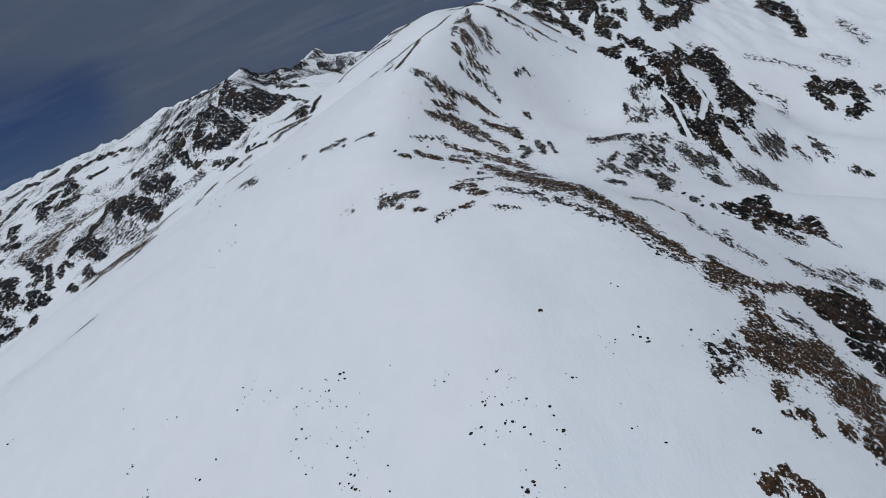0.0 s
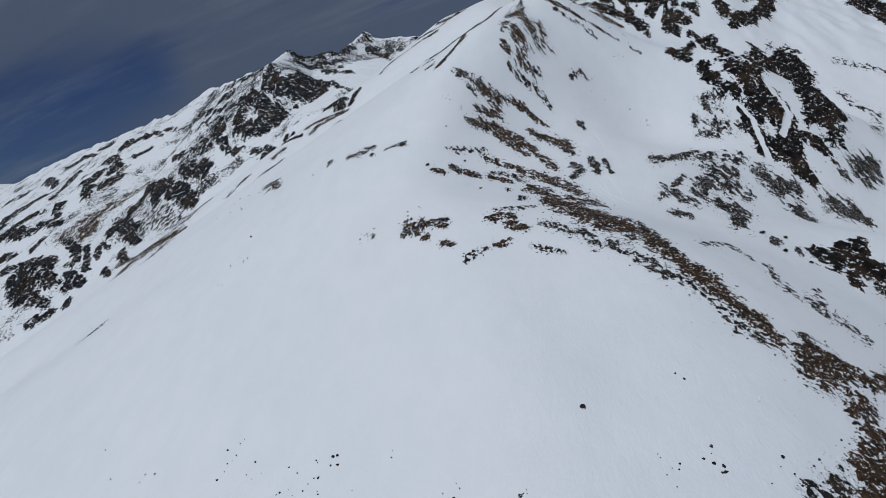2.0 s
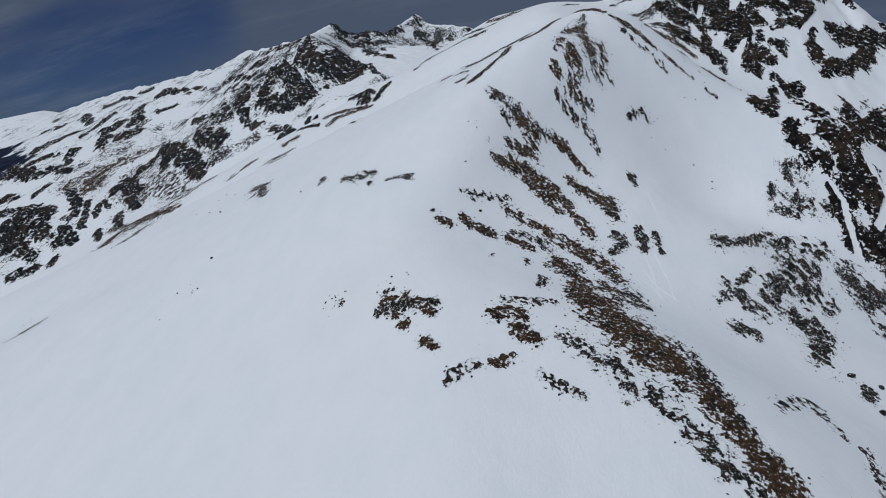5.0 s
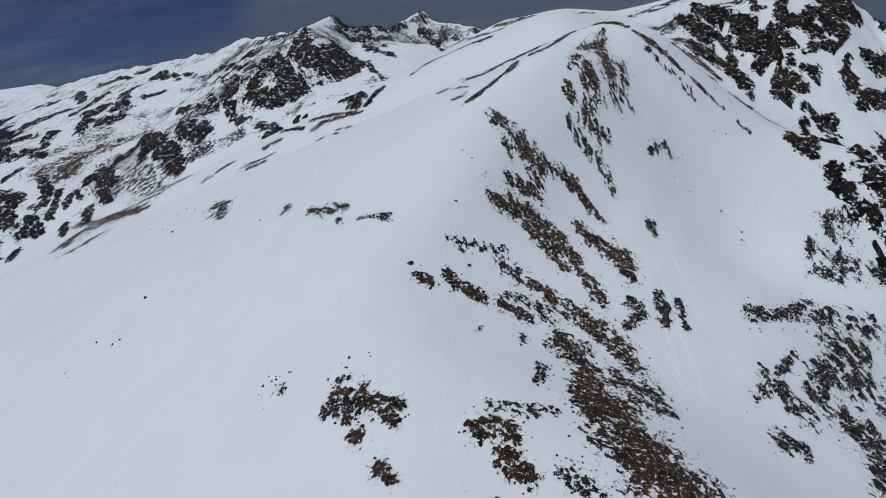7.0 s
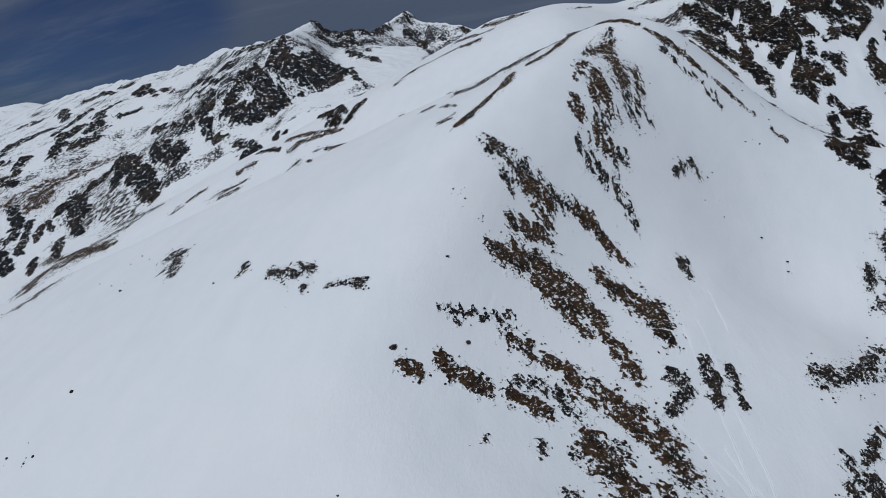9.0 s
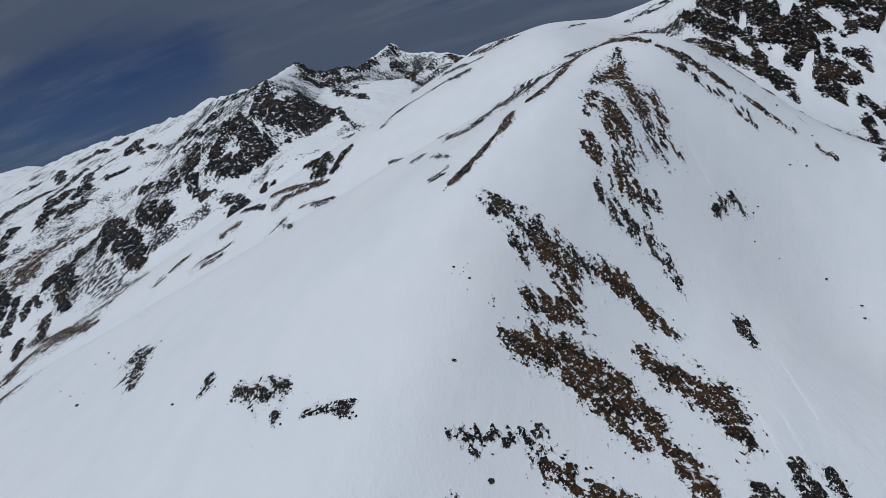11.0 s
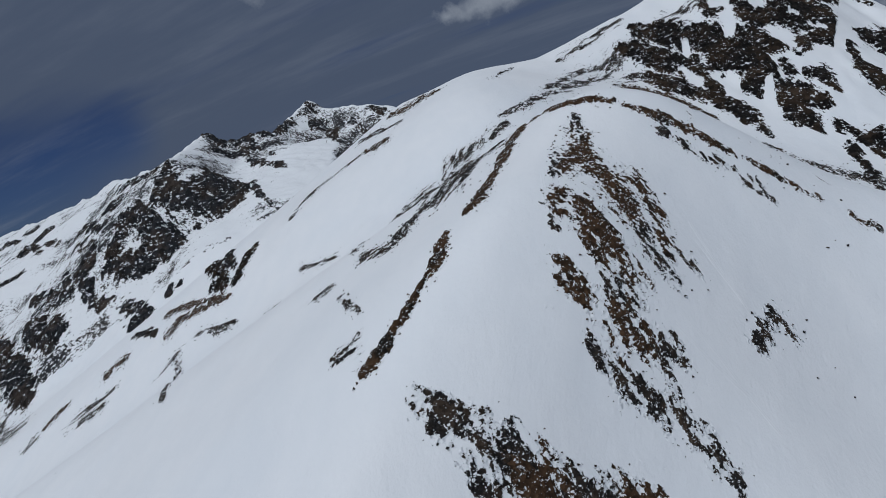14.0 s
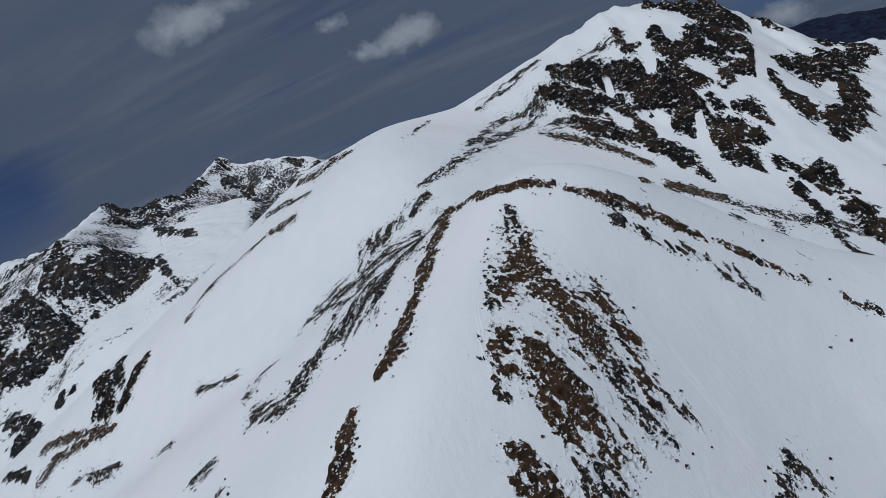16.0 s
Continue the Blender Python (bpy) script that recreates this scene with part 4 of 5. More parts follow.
outcrop("streak", 0.42, 0.22, [(-19.0, 390.6, 1.6), (-23.4, 387.5, 1.6), (-31.2, 393.7, 1.4)], 2.3, -17)
outcrop("streak", 0.35, 0.22, [(-35.8, 427.3, 1.4), (-35.4, 406.3, 1.2)], 2.4, -19)
outcrop("streak", 0.50, 0.22, [(-39.2, 388.5, 1.1), (-42.6, 387.9, 1.1)], 2.1, -26)
outcrop("streak", 0.40, 0.22, [(-15.1, 440.3, 1.3), (-27.2, 455.2, 1.0), (-32.3, 449.3, 1.0)], 2.4, -12)
outcrop("streak", 0.45, 0.22, [(-74.8, 447.3, 1.4), (-79.0, 448.2, 1.0)], 2.4, -28)
outcrop("turf", 0.62, 0.29, [(-11.4, 571.2, 2.1), (-20.7, 578.8, 2.9), (-29.5, 572.3, 2.4), (-38.9, 577.1, 1.8)], 2.4, -7)
outcrop("streak", 0.60, 0.27, [(-30.5, 534.9, 1.5), (-43.6, 558.9, 2.2), (-56.4, 572.0, 2.4)], 2.4, -11)
outcrop("turf", 0.70, 0.23, [(-35.3, 515.4, 1.4), (-40.6, 516.3, 1.7), (-46.7, 522.6, 1.2)], 2.4, -12)
outcrop("streak", 0.38, 0.23, [(-49.5, 523.5, 1.1), (-60.5, 524.2, 1.1), (-71.6, 525.1, 1.1), (-79.2, 518.0, 1.1), (-82.8, 507.2, 1.1)], 2.4, -18)
outcrop("streak", 0.45, 0.28, [(92.7, 587.1, 1.8), (76.3, 580.0, 2.4), (55.4, 564.7, 2.6), (35.1, 522.0, 2.0)], 2.4, 12)
outcrop("streak", 0.45, 0.24, [(81.6, 579.0, 1.7), (52.3, 542.2, 2.1), (32.7, 510.0, 1.9), (19.6, 490.1, 1.2), (11.2, 483.6, 0.9)], 2.4, 8)
outcrop("streak", 0.40, 0.27, [(14.2, 535.8, 0.9), (28.0, 579.8, 1.0)], 2.4, 3)
outcrop("streak", 0.50, 0.27, [(70.0, 549.0, 1.9), (81.5, 560.6, 1.6), (92.4, 556.7, 1.3)], 2.1, 15)
outcrop("turf", 0.85, 0.25, [(72.3, 545.6, 1.3), (78.9, 541.9, 1.6), (87.5, 535.4, 1.6), (92.3, 526.8, 1.2), (98.3, 517.7, 1.2)], 2.4, 18)
outcrop("turf", 0.95, 0.22, [(53.4, 409.1, 0.6), (95.1, 495.8, 1.6), (101.8, 492.8, 1.6), (108.2, 489.5, 1.0)], 2.4, 24)
outcrop("scree", 0.50, 0.22, [(103.9, 488.5, 1.0), (112.2, 481.4, 1.8), (121.6, 477.0, 2.0), (132.8, 475.7, 2.0), (142.2, 472.0, 1.7)], 2.4, 31)
outcrop("scree", 0.40, 0.22, [(69.0, 408.5, 1.1), (113.0, 469.6, 1.9)], 2.4, 29)
outcrop("crest", 0.95, 0.22, [(17.5, 460.7, 1.8), (20.6, 406.5, 1.1), (25.7, 402.4, 0.8), (29.9, 401.5, 0.7), (33.9, 401.0, 0.5)], 2.1, 8)
outcrop("turf", 0.88, 0.22, [(35.2, 399.3, 0.5), (39.6, 398.3, 0.7), (44.0, 397.9, 0.8), (48.4, 397.6, 0.8), (52.6, 397.1, 0.8), (56.0, 396.8, 0.6)], 1.5, 19)
outcrop("scree", 0.50, 0.22, [(40.2, 394.4, 1.0), (43.9, 393.3, 0.9), (47.7, 392.4, 0.8)], 1.2, 19)
outcrop("turf", 0.65, 0.22, [(58.7, 396.8, 0.5), (64.1, 396.7, 0.6), (68.1, 395.8, 0.6), (72.3, 395.8, 0.5)], 1.5, 28)
outcrop("scree", 0.30, 0.22, [(50.7, 393.0, 1.1), (55.8, 391.4, 1.1), (60.5, 390.7, 1.1)], 1.3, 25)
outcrop("turf", 0.65, 0.22, [(78.0, 394.0, 0.8), (80.0, 393.0, 0.8), (82.4, 392.9, 0.7)], 1.4, 34)
outcrop("crest", 0.95, 0.22, [(16.7, 412.2, 1.0), (16.7, 458.5, 1.6), (12.0, 406.4, 1.1), (9.2, 400.0, 1.2), (6.5, 393.4, 1.2), (4.7, 388.4, 1.1)], 2.4, 1)
outcrop("crest", 0.85, 0.22, [(1.1, 380.0, 1.0), (-0.7, 373.7, 1.3), (-2.3, 368.7, 1.2), (-4.2, 367.2, 0.7)], 2.3, -6)
outcrop("turf", 0.68, 0.22, [(-8.7, 362.7, 0.9), (-9.6, 358.4, 1.2), (-10.5, 354.9, 1.2), (-11.8, 353.3, 1.0)], 1.3, -14)
outcrop("scree", 0.50, 0.22, [(23.5, 395.9, 1.1), (22.4, 391.4, 1.7)], 1.5, 8)
outcrop("turf", 0.74, 0.22, [(21.9, 386.3, 2.5), (20.9, 381.0, 3.1), (22.0, 377.4, 3.0), (23.5, 373.7, 3.3), (25.5, 372.0, 2.6)], 1.5, 9)
outcrop("turf", 0.60, 0.22, [(29.9, 378.5, 2.0), (30.6, 375.5, 1.9), (31.4, 374.2, 1.2)], 1.4, 15)
outcrop("turf", 0.55, 0.22, [(13.1, 366.1, 1.5), (12.6, 362.9, 1.7)], 1.2, 4)
outcrop("turf", 0.82, 0.22, [(16.8, 365.1, 2.2), (17.6, 362.7, 2.5), (19.2, 361.0, 2.9), (20.1, 359.4, 2.3)], 1.1, 8)
outcrop("turf", 0.80, 0.22, [(16.2, 358.4, 1.9)], 1.0, 7)
outcrop("scree", 0.45, 0.22, [(26.2, 367.8, 1.8), (26.1, 364.1, 2.0), (27.4, 362.1, 1.8), (29.4, 361.6, 1.1)], 1.1, 14)
outcrop("scree", 0.30, 0.22, [(32.6, 367.8, 1.4), (33.7, 365.5, 1.0)], 1.2, 18)
outcrop("turf", 0.78, 0.22, [(9.6, 352.3, 1.6), (10.8, 351.5, 1.6)], 1.0, 2)
outcrop("scree", 0.40, 0.22, [(16.2, 353.6, 1.3), (20.0, 354.5, 1.2)], 1.0, 9)
outcrop("scree", 0.30, 0.22, [(46.6, 367.1, 1.0), (49.0, 365.5, 1.0)], 1.2, 27)
outcrop("streak", 0.50, 0.24, [(-127.9, 468.7, 1.3), (-92.2, 397.7, 1.0)], 2.4, -27)
outcrop("streak", 0.60, 0.30, [(-167.9, 475.5, 1.4), (-172.2, 474.2, 1.4), (-179.8, 475.5, 1.1)], 2.4, -34)
outcrop("streak", 0.50, 0.28, [(-120.9, 474.9, 1.0), (-113.4, 470.7, 1.0), (-104.2, 464.9, 1.3), (-99.4, 463.3, 1.3)], 2.3, -23)
outcrop("streak", 0.40, 0.22, [(-34.0, 375.5, 0.8), (-26.5, 358.1, 0.7)], 2.4, -11)
outcrop("streak", 0.45, 0.22, [(-25.4, 348.5, 0.8), (-30.2, 347.9, 0.7)], 2.3, -12)
outcrop("turf", 0.75, 0.37, [(-374.3, 555.4, 4.2), (-328.0, 529.3, 2.9), (-270.0, 491.1, 2.5), (-261.0, 490.3, 1.2)], 2.4, -46)
outcrop("turf", 0.65, 0.33, [(-211.4, 495.2, 1.2), (-201.2, 500.1, 1.2)], 2.4, -36)
outcrop("turf", 0.70, 0.32, [(-178.5, 498.1, 1.6), (-168.1, 500.3, 1.6)], 2.4, -31)
outcrop("turf", 0.88, 0.22, [(-6.7, 316.4, 1.5), (-2.7, 317.7, 1.7), (2.0, 319.6, 1.5)], 1.1, -3)
outcrop("turf", 0.85, 0.22, [(-10.2, 305.8, 1.8), (-5.1, 308.5, 2.7), (0.2, 309.7, 3.1), (4.9, 309.1, 3.1), (8.7, 307.2, 3.1), (13.2, 304.3, 2.6)], 1.1, -1)
outcrop("turf", 0.80, 0.22, [(-0.3, 305.8, 1.8), (6.6, 303.0, 2.2), (10.3, 299.1, 1.8)], 1.2, 0)
outcrop("turf", 0.88, 0.22, [(9.9, 332.4, 1.6), (14.2, 332.7, 2.1), (16.8, 330.8, 1.8), (21.8, 327.5, 1.6)], 1.0, 3)
outcrop("scree", 0.55, 0.22, [(-14.5, 335.1, 1.2), (-10.8, 332.2, 1.8), (-6.4, 331.3, 2.5), (-2.2, 331.6, 2.0)], 1.0, -4)
outcrop("turf", 0.72, 0.22, [(-2.0, 329.0, 2.5), (1.5, 329.1, 2.5), (-0.8, 324.8, 1.6)], 1.0, -2)
outcrop("scree", 0.50, 0.22, [(3.1, 330.4, 2.0), (8.2, 331.7, 1.6)], 1.0, 0)
outcrop("turf", 0.88, 0.22, [(15.0, 318.1, 1.5), (19.6, 315.6, 1.9), (24.1, 313.5, 2.3), (28.5, 311.4, 2.7), (29.4, 305.5, 1.8)], 1.5, 6)
outcrop("turf", 0.85, 0.22, [(14.7, 300.4, 1.4), (18.8, 295.1, 2.1), (21.3, 291.1, 1.3)], 1.3, 5)
outcrop("boulders", 0.82, 0.22, [(29.8, 294.7, 1.7), (31.4, 291.1, 1.3), (26.7, 283.9, 0.9)], 1.3, 10)
outcrop("boulders", 0.88, 0.22, [(37.6, 301.8, 1.0), (38.2, 296.8, 1.5), (38.1, 291.6, 1.3)], 1.3, 12)
outcrop("boulders", 0.82, 0.22, [(43.0, 300.8, 1.0), (43.5, 292.3, 0.7)], 1.4, 14)
outcrop("turf", 0.90, 0.22, [(-25.6, 272.4, 1.4), (-22.9, 272.1, 1.5)], 1.2, -13)
outcrop("turf", 0.90, 0.22, [(-19.3, 276.8, 1.2), (-16.4, 275.1, 1.4), (-13.2, 275.5, 1.4), (-9.8, 274.1, 1.4)], 1.2, -9)
outcrop("turf", 0.90, 0.22, [(-4.9, 275.5, 1.4), (-1.0, 275.1, 1.5), (2.2, 274.2, 1.4)], 1.4, -3)
outcrop("turf", 0.65, 0.22, [(-7.6, 289.1, 1.3), (-3.4, 288.6, 2.0), (0.8, 287.7, 2.0), (5.6, 286.9, 2.0), (7.7, 284.5, 1.3)], 1.1, -2)
outcrop("turf", 0.72, 0.22, [(9.1, 283.4, 2.3), (15.6, 281.4, 2.6), (20.5, 278.6, 2.9), (25.2, 275.3, 2.9), (28.2, 270.8, 1.5)], 1.5, 6)
outcrop("turf", 0.90, 0.22, [(10.3, 269.0, 2.1), (13.7, 265.1, 2.0), (15.7, 258.5, 2.2), (17.3, 251.8, 2.1)], 1.8, 4)
outcrop("turf", 0.88, 0.22, [(13.8, 243.8, 1.7), (19.0, 247.1, 2.6), (22.5, 244.2, 2.9)], 1.9, 8)
outcrop("scree", 0.55, 0.22, [(26.9, 269.2, 2.4), (29.2, 261.7, 2.7), (32.2, 254.7, 2.6)], 1.8, 12)
outcrop("turf", 0.60, 0.22, [(22.5, 260.9, 2.3), (26.1, 255.8, 2.2)], 1.9, 10)
outcrop("boulders", 0.65, 0.22, [(6.4, 253.5, 1.2), (5.0, 245.5, 0.7)], 1.8, 0)
outcrop("scree", 0.40, 0.22, [(0.3, 264.1, 0.9)], 1.8, -2)
outcrop("scree", 0.40, 0.22, [(-8.8, 261.3, 0.6)], 1.7, -7)
outcrop("scree", 0.40, 0.22, [(-17.0, 286.5, 1.3)], 1.0, -9)
outcrop("scree", 0.75, 0.22, [(-32.9, 230.2, 1.4), (-29.7, 231.0, 1.1), (-25.4, 229.9, 1.4), (-19.8, 230.1, 1.3)], 1.2, -21)
outcrop("scree", 0.65, 0.22, [(-27.7, 228.0, 1.2), (-34.8, 228.6, 1.0)], 1.1, -24)
outcrop("scree", 0.50, 0.22, [(-35.7, 235.9, 0.8), (-32.4, 236.9, 0.9)], 1.2, -24)
outcrop("scree", 0.35, 0.22, [(-47.1, 235.0, 0.9)], 1.3, -31)
outcrop("boulders", 0.88, 0.22, [(38.9, 336.2, 1.2), (39.9, 332.2, 0.7)], 1.5, 10)
outcrop("boulders", 0.65, 0.22, [(40.3, 359.7, 1.0), (46.8, 367.1, 0.8)], 1.0, 10)
outcrop("scree", 0.62, 0.22, [(-126.2, 349.3, 2.6), (-120.5, 347.8, 1.7), (-116.1, 333.1, 1.1)], 2.4, -33)
outcrop("streak", 0.62, 0.22, [(-66.2, 301.5, 1.0), (-58.6, 297.3, 1.4), (-53.4, 296.4, 1.0), (-53.0, 291.1, 0.9)], 2.0, -23)
outcrop("streak", 0.60, 0.22, [(-78.0, 310.1, 0.9)], 2.4, -27)
outcrop("streak", 0.60, 0.22, [(-38.0, 288.7, 0.9), (-46.9, 288.8, 0.6)], 1.5, -19)
outcrop("turf", 0.55, 0.22, [(-33.6, 232.5, 1.4), (-29.2, 232.6, 1.6), (-24.1, 229.4, 1.5), (-19.1, 225.6, 0.9)], 1.6, -14)
outcrop("turf", 0.62, 0.22, [(-29.3, 226.5, 1.3), (-25.4, 221.8, 1.1)], 1.5, -15)
outcrop("turf", 0.80, 0.22, [(-20.1, 216.2, 1.4), (-17.1, 214.0, 0.9)], 1.5, -13)
outcrop("turf", 0.75, 0.22, [(-5.6, 226.6, 1.3), (-1.0, 228.7, 1.5), (2.4, 227.0, 1.1)], 1.8, -5)
outcrop("turf", 0.92, 0.22, [(0.6, 222.2, 1.4), (4.6, 219.0, 1.4)], 1.5, -3)
outcrop("turf", 0.75, 0.22, [(-4.2, 210.3, 0.8), (-0.1, 211.9, 1.0), (-2.9, 208.9, 0.6)], 1.4, -6)
outcrop("scree", 0.45, 0.22, [(6.6, 207.6, 1.1), (12.2, 204.4, 1.1), (14.9, 203.3, 0.8)], 1.4, 1)
outcrop("turf", 0.92, 0.22, [(22.5, 235.5, 2.4), (27.0, 228.5, 3.4), (31.3, 223.1, 3.2), (35.2, 217.8, 2.5)], 2.4, 8)
outcrop("turf", 0.88, 0.22, [(38.6, 217.5, 1.8), (40.8, 207.2, 2.3), (42.6, 201.8, 2.2)], 1.7, 14)
outcrop("turf", 0.75, 0.22, [(14.8, 247.5, 2.6), (19.7, 233.7, 2.8), (23.0, 226.3, 1.9)], 2.4, 4)
outcrop("scree", 0.50, 0.22, [(20.7, 214.3, 2.1), (23.5, 207.8, 2.3), (28.7, 205.9, 2.3), (32.1, 200.8, 1.9), (36.0, 195.1, 2.1), (39.6, 190.3, 1.7)], 1.5, 10)
outcrop("turf", 0.85, 0.22, [(44.0, 199.6, 1.8), (46.4, 194.2, 2.3), (49.1, 190.9, 2.2)], 1.5, 19)
outcrop("scree", 0.50, 0.22, [(37.5, 230.4, 1.3), (41.3, 219.3, 1.2), (43.2, 208.4, 1.1), (45.7, 201.9, 1.0)], 2.0, 14)
outcrop("turf", 0.85, 0.22, [(45.1, 194.8, 1.5), (49.8, 189.6, 1.7), (52.0, 182.1, 1.6), (55.0, 177.8, 1.9), (56.8, 171.2, 1.5)], 2.0, 18)
outcrop("scree", 0.45, 0.22, [(42.1, 189.2, 1.3), (47.3, 182.2, 1.2), (48.7, 173.2, 1.2), (54.6, 168.5, 1.1)], 1.9, 17)
outcrop("turf", 0.90, 0.22, [(61.5, 167.2, 2.1), (62.3, 164.6, 2.8), (66.7, 167.1, 2.8)], 2.1, 25)
outcrop("turf", 0.88, 0.22, [(64.6, 175.8, 1.1), (65.0, 171.4, 2.0), (65.3, 167.1, 1.9)], 2.4, 21)
outcrop("turf", 0.80, 0.22, [(69.6, 170.3, 1.1), (74.5, 168.1, 1.3), (82.0, 174.2, 1.3), (91.6, 180.8, 1.2)], 2.4, 25)
outcrop("turf", 0.72, 0.22, [(68.3, 158.3, 1.4), (64.3, 148.9, 1.4), (57.7, 139.3, 1.6)], 2.4, 23)
outcrop("turf", 0.82, 0.22, [(65.5, 147.3, 1.0), (65.2, 143.0, 0.7)], 2.4, 24)
outcrop("turf", 0.94, 0.22, [(56.7, 134.7, 2.5), (61.7, 135.0, 3.2), (67.0, 135.8, 3.2), (72.2, 140.7, 2.2)], 2.2, 25)
outcrop("turf", 0.94, 0.22, [(74.4, 140.2, 3.3), (73.5, 134.5, 3.2), (72.6, 129.1, 3.4), (78.1, 132.2, 2.5)], 2.4, 29)
outcrop("cliff", 0.97, 0.22, [(92.5, 176.8, 2.3), (98.5, 176.5, 4.6), (107.4, 181.0, 4.7), (110.9, 179.0, 3.1)], 2.4, 30)
outcrop("scree", 0.55, 0.22, [(45.2, 129.6, 1.9), (46.8, 126.5, 2.2), (42.6, 122.5, 1.5), (50.8, 132.7, 1.9)], 1.7, 20)
outcrop("turf", 0.85, 0.22, [(63.2, 153.9, 1.2)], 2.4, 22)
outcrop("scree", 0.60, 0.22, [(73.3, 154.6, 1.2), (76.9, 153.8, 1.4), (78.3, 151.6, 1.0)], 2.4, 26)
outcrop("turf", 0.85, 0.22, [(54.3, 120.1, 1.3)], 1.8, 24)
outcrop("turf", 0.80, 0.22, [(51.6, 114.1, 0.6), (56.5, 115.2, 0.8)], 1.5, 25)
outcrop("turf", 0.92, 0.22, [(63.2, 114.0, 1.2)], 1.7, 29)
outcrop("turf", 0.88, 0.22, [(55.8, 111.3, 0.8)], 1.5, 27)
outcrop("turf", 0.85, 0.22, [(39.4, 97.4, 1.2), (44.4, 99.6, 1.2), (47.1, 97.6, 1.6)], 1.2, 24)
outcrop("turf", 0.80, 0.22, [(44.1, 101.5, 0.7)], 1.2, 23)
outcrop("turf", 0.85, 0.22, [(75.1, 125.9, 2.4), (70.7, 116.7, 2.0), (66.7, 111.4, 1.4)], 1.9, 31)
outcrop("cliff", 0.97, 0.22, [(90.4, 153.8, 1.6), (98.9, 160.6, 2.6), (93.7, 150.5, 2.0)], 2.4, 31)
outcrop("scree", 0.35, 0.22, [(103.3, 199.0, 1.3), (112.2, 202.2, 1.3), (120.4, 201.2, 1.3)], 2.4, 29)
outcrop("scree", 0.40, 0.22, [(73.2, 216.8, 1.1), (71.4, 205.7, 1.2), (73.1, 200.4, 1.2)], 2.4, 22)
outcrop("scree", 0.45, 0.22, [(77.5, 201.4, 1.4), (78.4, 195.2, 1.3), (83.6, 211.4, 1.0)], 2.4, 25)
outcrop("scree", 0.35, 0.22, [(56.4, 218.3, 1.1), (65.9, 229.4, 1.1), (69.8, 219.2, 0.9)], 2.4, 18)
outcrop("boulders", 0.85, 0.22, [(88.7, 250.9, 1.3)], 2.4, 22)
outcrop("boulders", 0.85, 0.22, [(93.9, 246.1, 1.0)], 2.4, 23)
outcrop("cliff", 0.85, 0.22, [(101.6, 249.2, 2.5), (106.0, 247.9, 2.5), (114.0, 256.8, 2.6)], 2.3, 26)
outcrop("cliff", 0.90, 0.22, [(112.5, 246.1, 2.7), (121.1, 260.4, 2.3)], 2.2, 28)
outcrop("cliff", 0.85, 0.22, [(105.6, 234.7, 2.1)], 2.4, 27)
outcrop("streak", 0.55, 0.22, [(-5.3, 412.3, 1.8), (-10.3, 400.9, 1.7), (-14.0, 396.9, 1.3)], 2.4, -9)
outcrop("streak", 0.45, 0.22, [(6.1, 452.1, 2.0), (-1.1, 450.9, 2.0), (-8.3, 455.3, 1.6)], 2.4, -3)
outcrop("scree", 0.45, 0.22, [(-17.5, 393.3, 1.3), (-20.6, 388.1, 1.5), (-25.2, 387.2, 1.3)], 2.4, -16)
outcrop("streak", 0.45, 0.22, [(-54.9, 458.2, 1.2), (-61.2, 459.9, 1.3), (-70.7, 466.8, 1.1)], 1.8, -22)
outcrop("streak", 0.50, 0.22, [(-101.9, 462.9, 1.3), (-107.0, 465.1, 1.3)], 1.8, -33)
outcrop("turf", 0.80, 0.22, [(-140.5, 490.3, 2.1), (-136.3, 494.4, 1.8), (-124.9, 490.6, 1.5), (-110.6, 484.3, 1.2), (-106.8, 483.3, 0.7)], 1.8, -33)
outcrop("far", 0.65, 0.23, [(-128.0, 541.6, 2.6), (-116.8, 514.2, 2.4), (-105.6, 494.5, 1.4)], 2.4, -29)
outcrop("far", 0.60, 0.34, [(-252.1, 639.5, 4.9), (-222.7, 612.6, 4.5), (-230.0, 604.8, 4.4)], 2.0, -36)
outcrop("far", 0.55, 0.34, [(-209.0, 623.9, 2.7), (-201.6, 623.0, 2.3)], 1.1, -32)
outcrop("scree", 0.35, 0.22, [(11.2, 362.7, 1.4), (10.4, 358.8, 0.9)], 1.0, 2)
outcrop("turf", 0.50, 0.22, [(30.6, 370.1, 1.5), (29.5, 365.7, 1.2)], 1.3, 16)
outcrop("scree", 0.30, 0.22, [(15.9, 381.4, 1.0), (14.3, 372.5, 0.9)], 1.7, 5)
outcrop("scree", 0.40, 0.22, [(-12.2, 206.3, 1.1), (-6.6, 209.9, 1.0), (-12.9, 203.3, 0.9)], 1.3, -10)
outcrop("scree", 0.45, 0.22, [(11.4, 220.3, 1.7), (16.2, 217.2, 1.7), (18.4, 213.8, 1.6)], 1.6, 2)
outcrop("scree", 0.40, 0.22, [(-20.2, 287.2, 1.0), (-5.9, 293.3, 1.3)], 1.1, -6)
outcrop("scree", 0.45, 0.22, [(-3.9, 279.8, 1.4), (3.9, 280.7, 1.6), (7.8, 275.4, 1.5)], 1.3, -1)
outcrop("scree", 0.40, 0.22, [(16.3, 270.6, 1.6), (6.8, 265.0, 1.1)], 1.7, 3)
outcrop("scree", 0.40, 0.22, [(-3.8, 233.5, 1.0), (8.9, 236.8, 1.0), (2.6, 233.0, 1.0)], 1.3, -2)
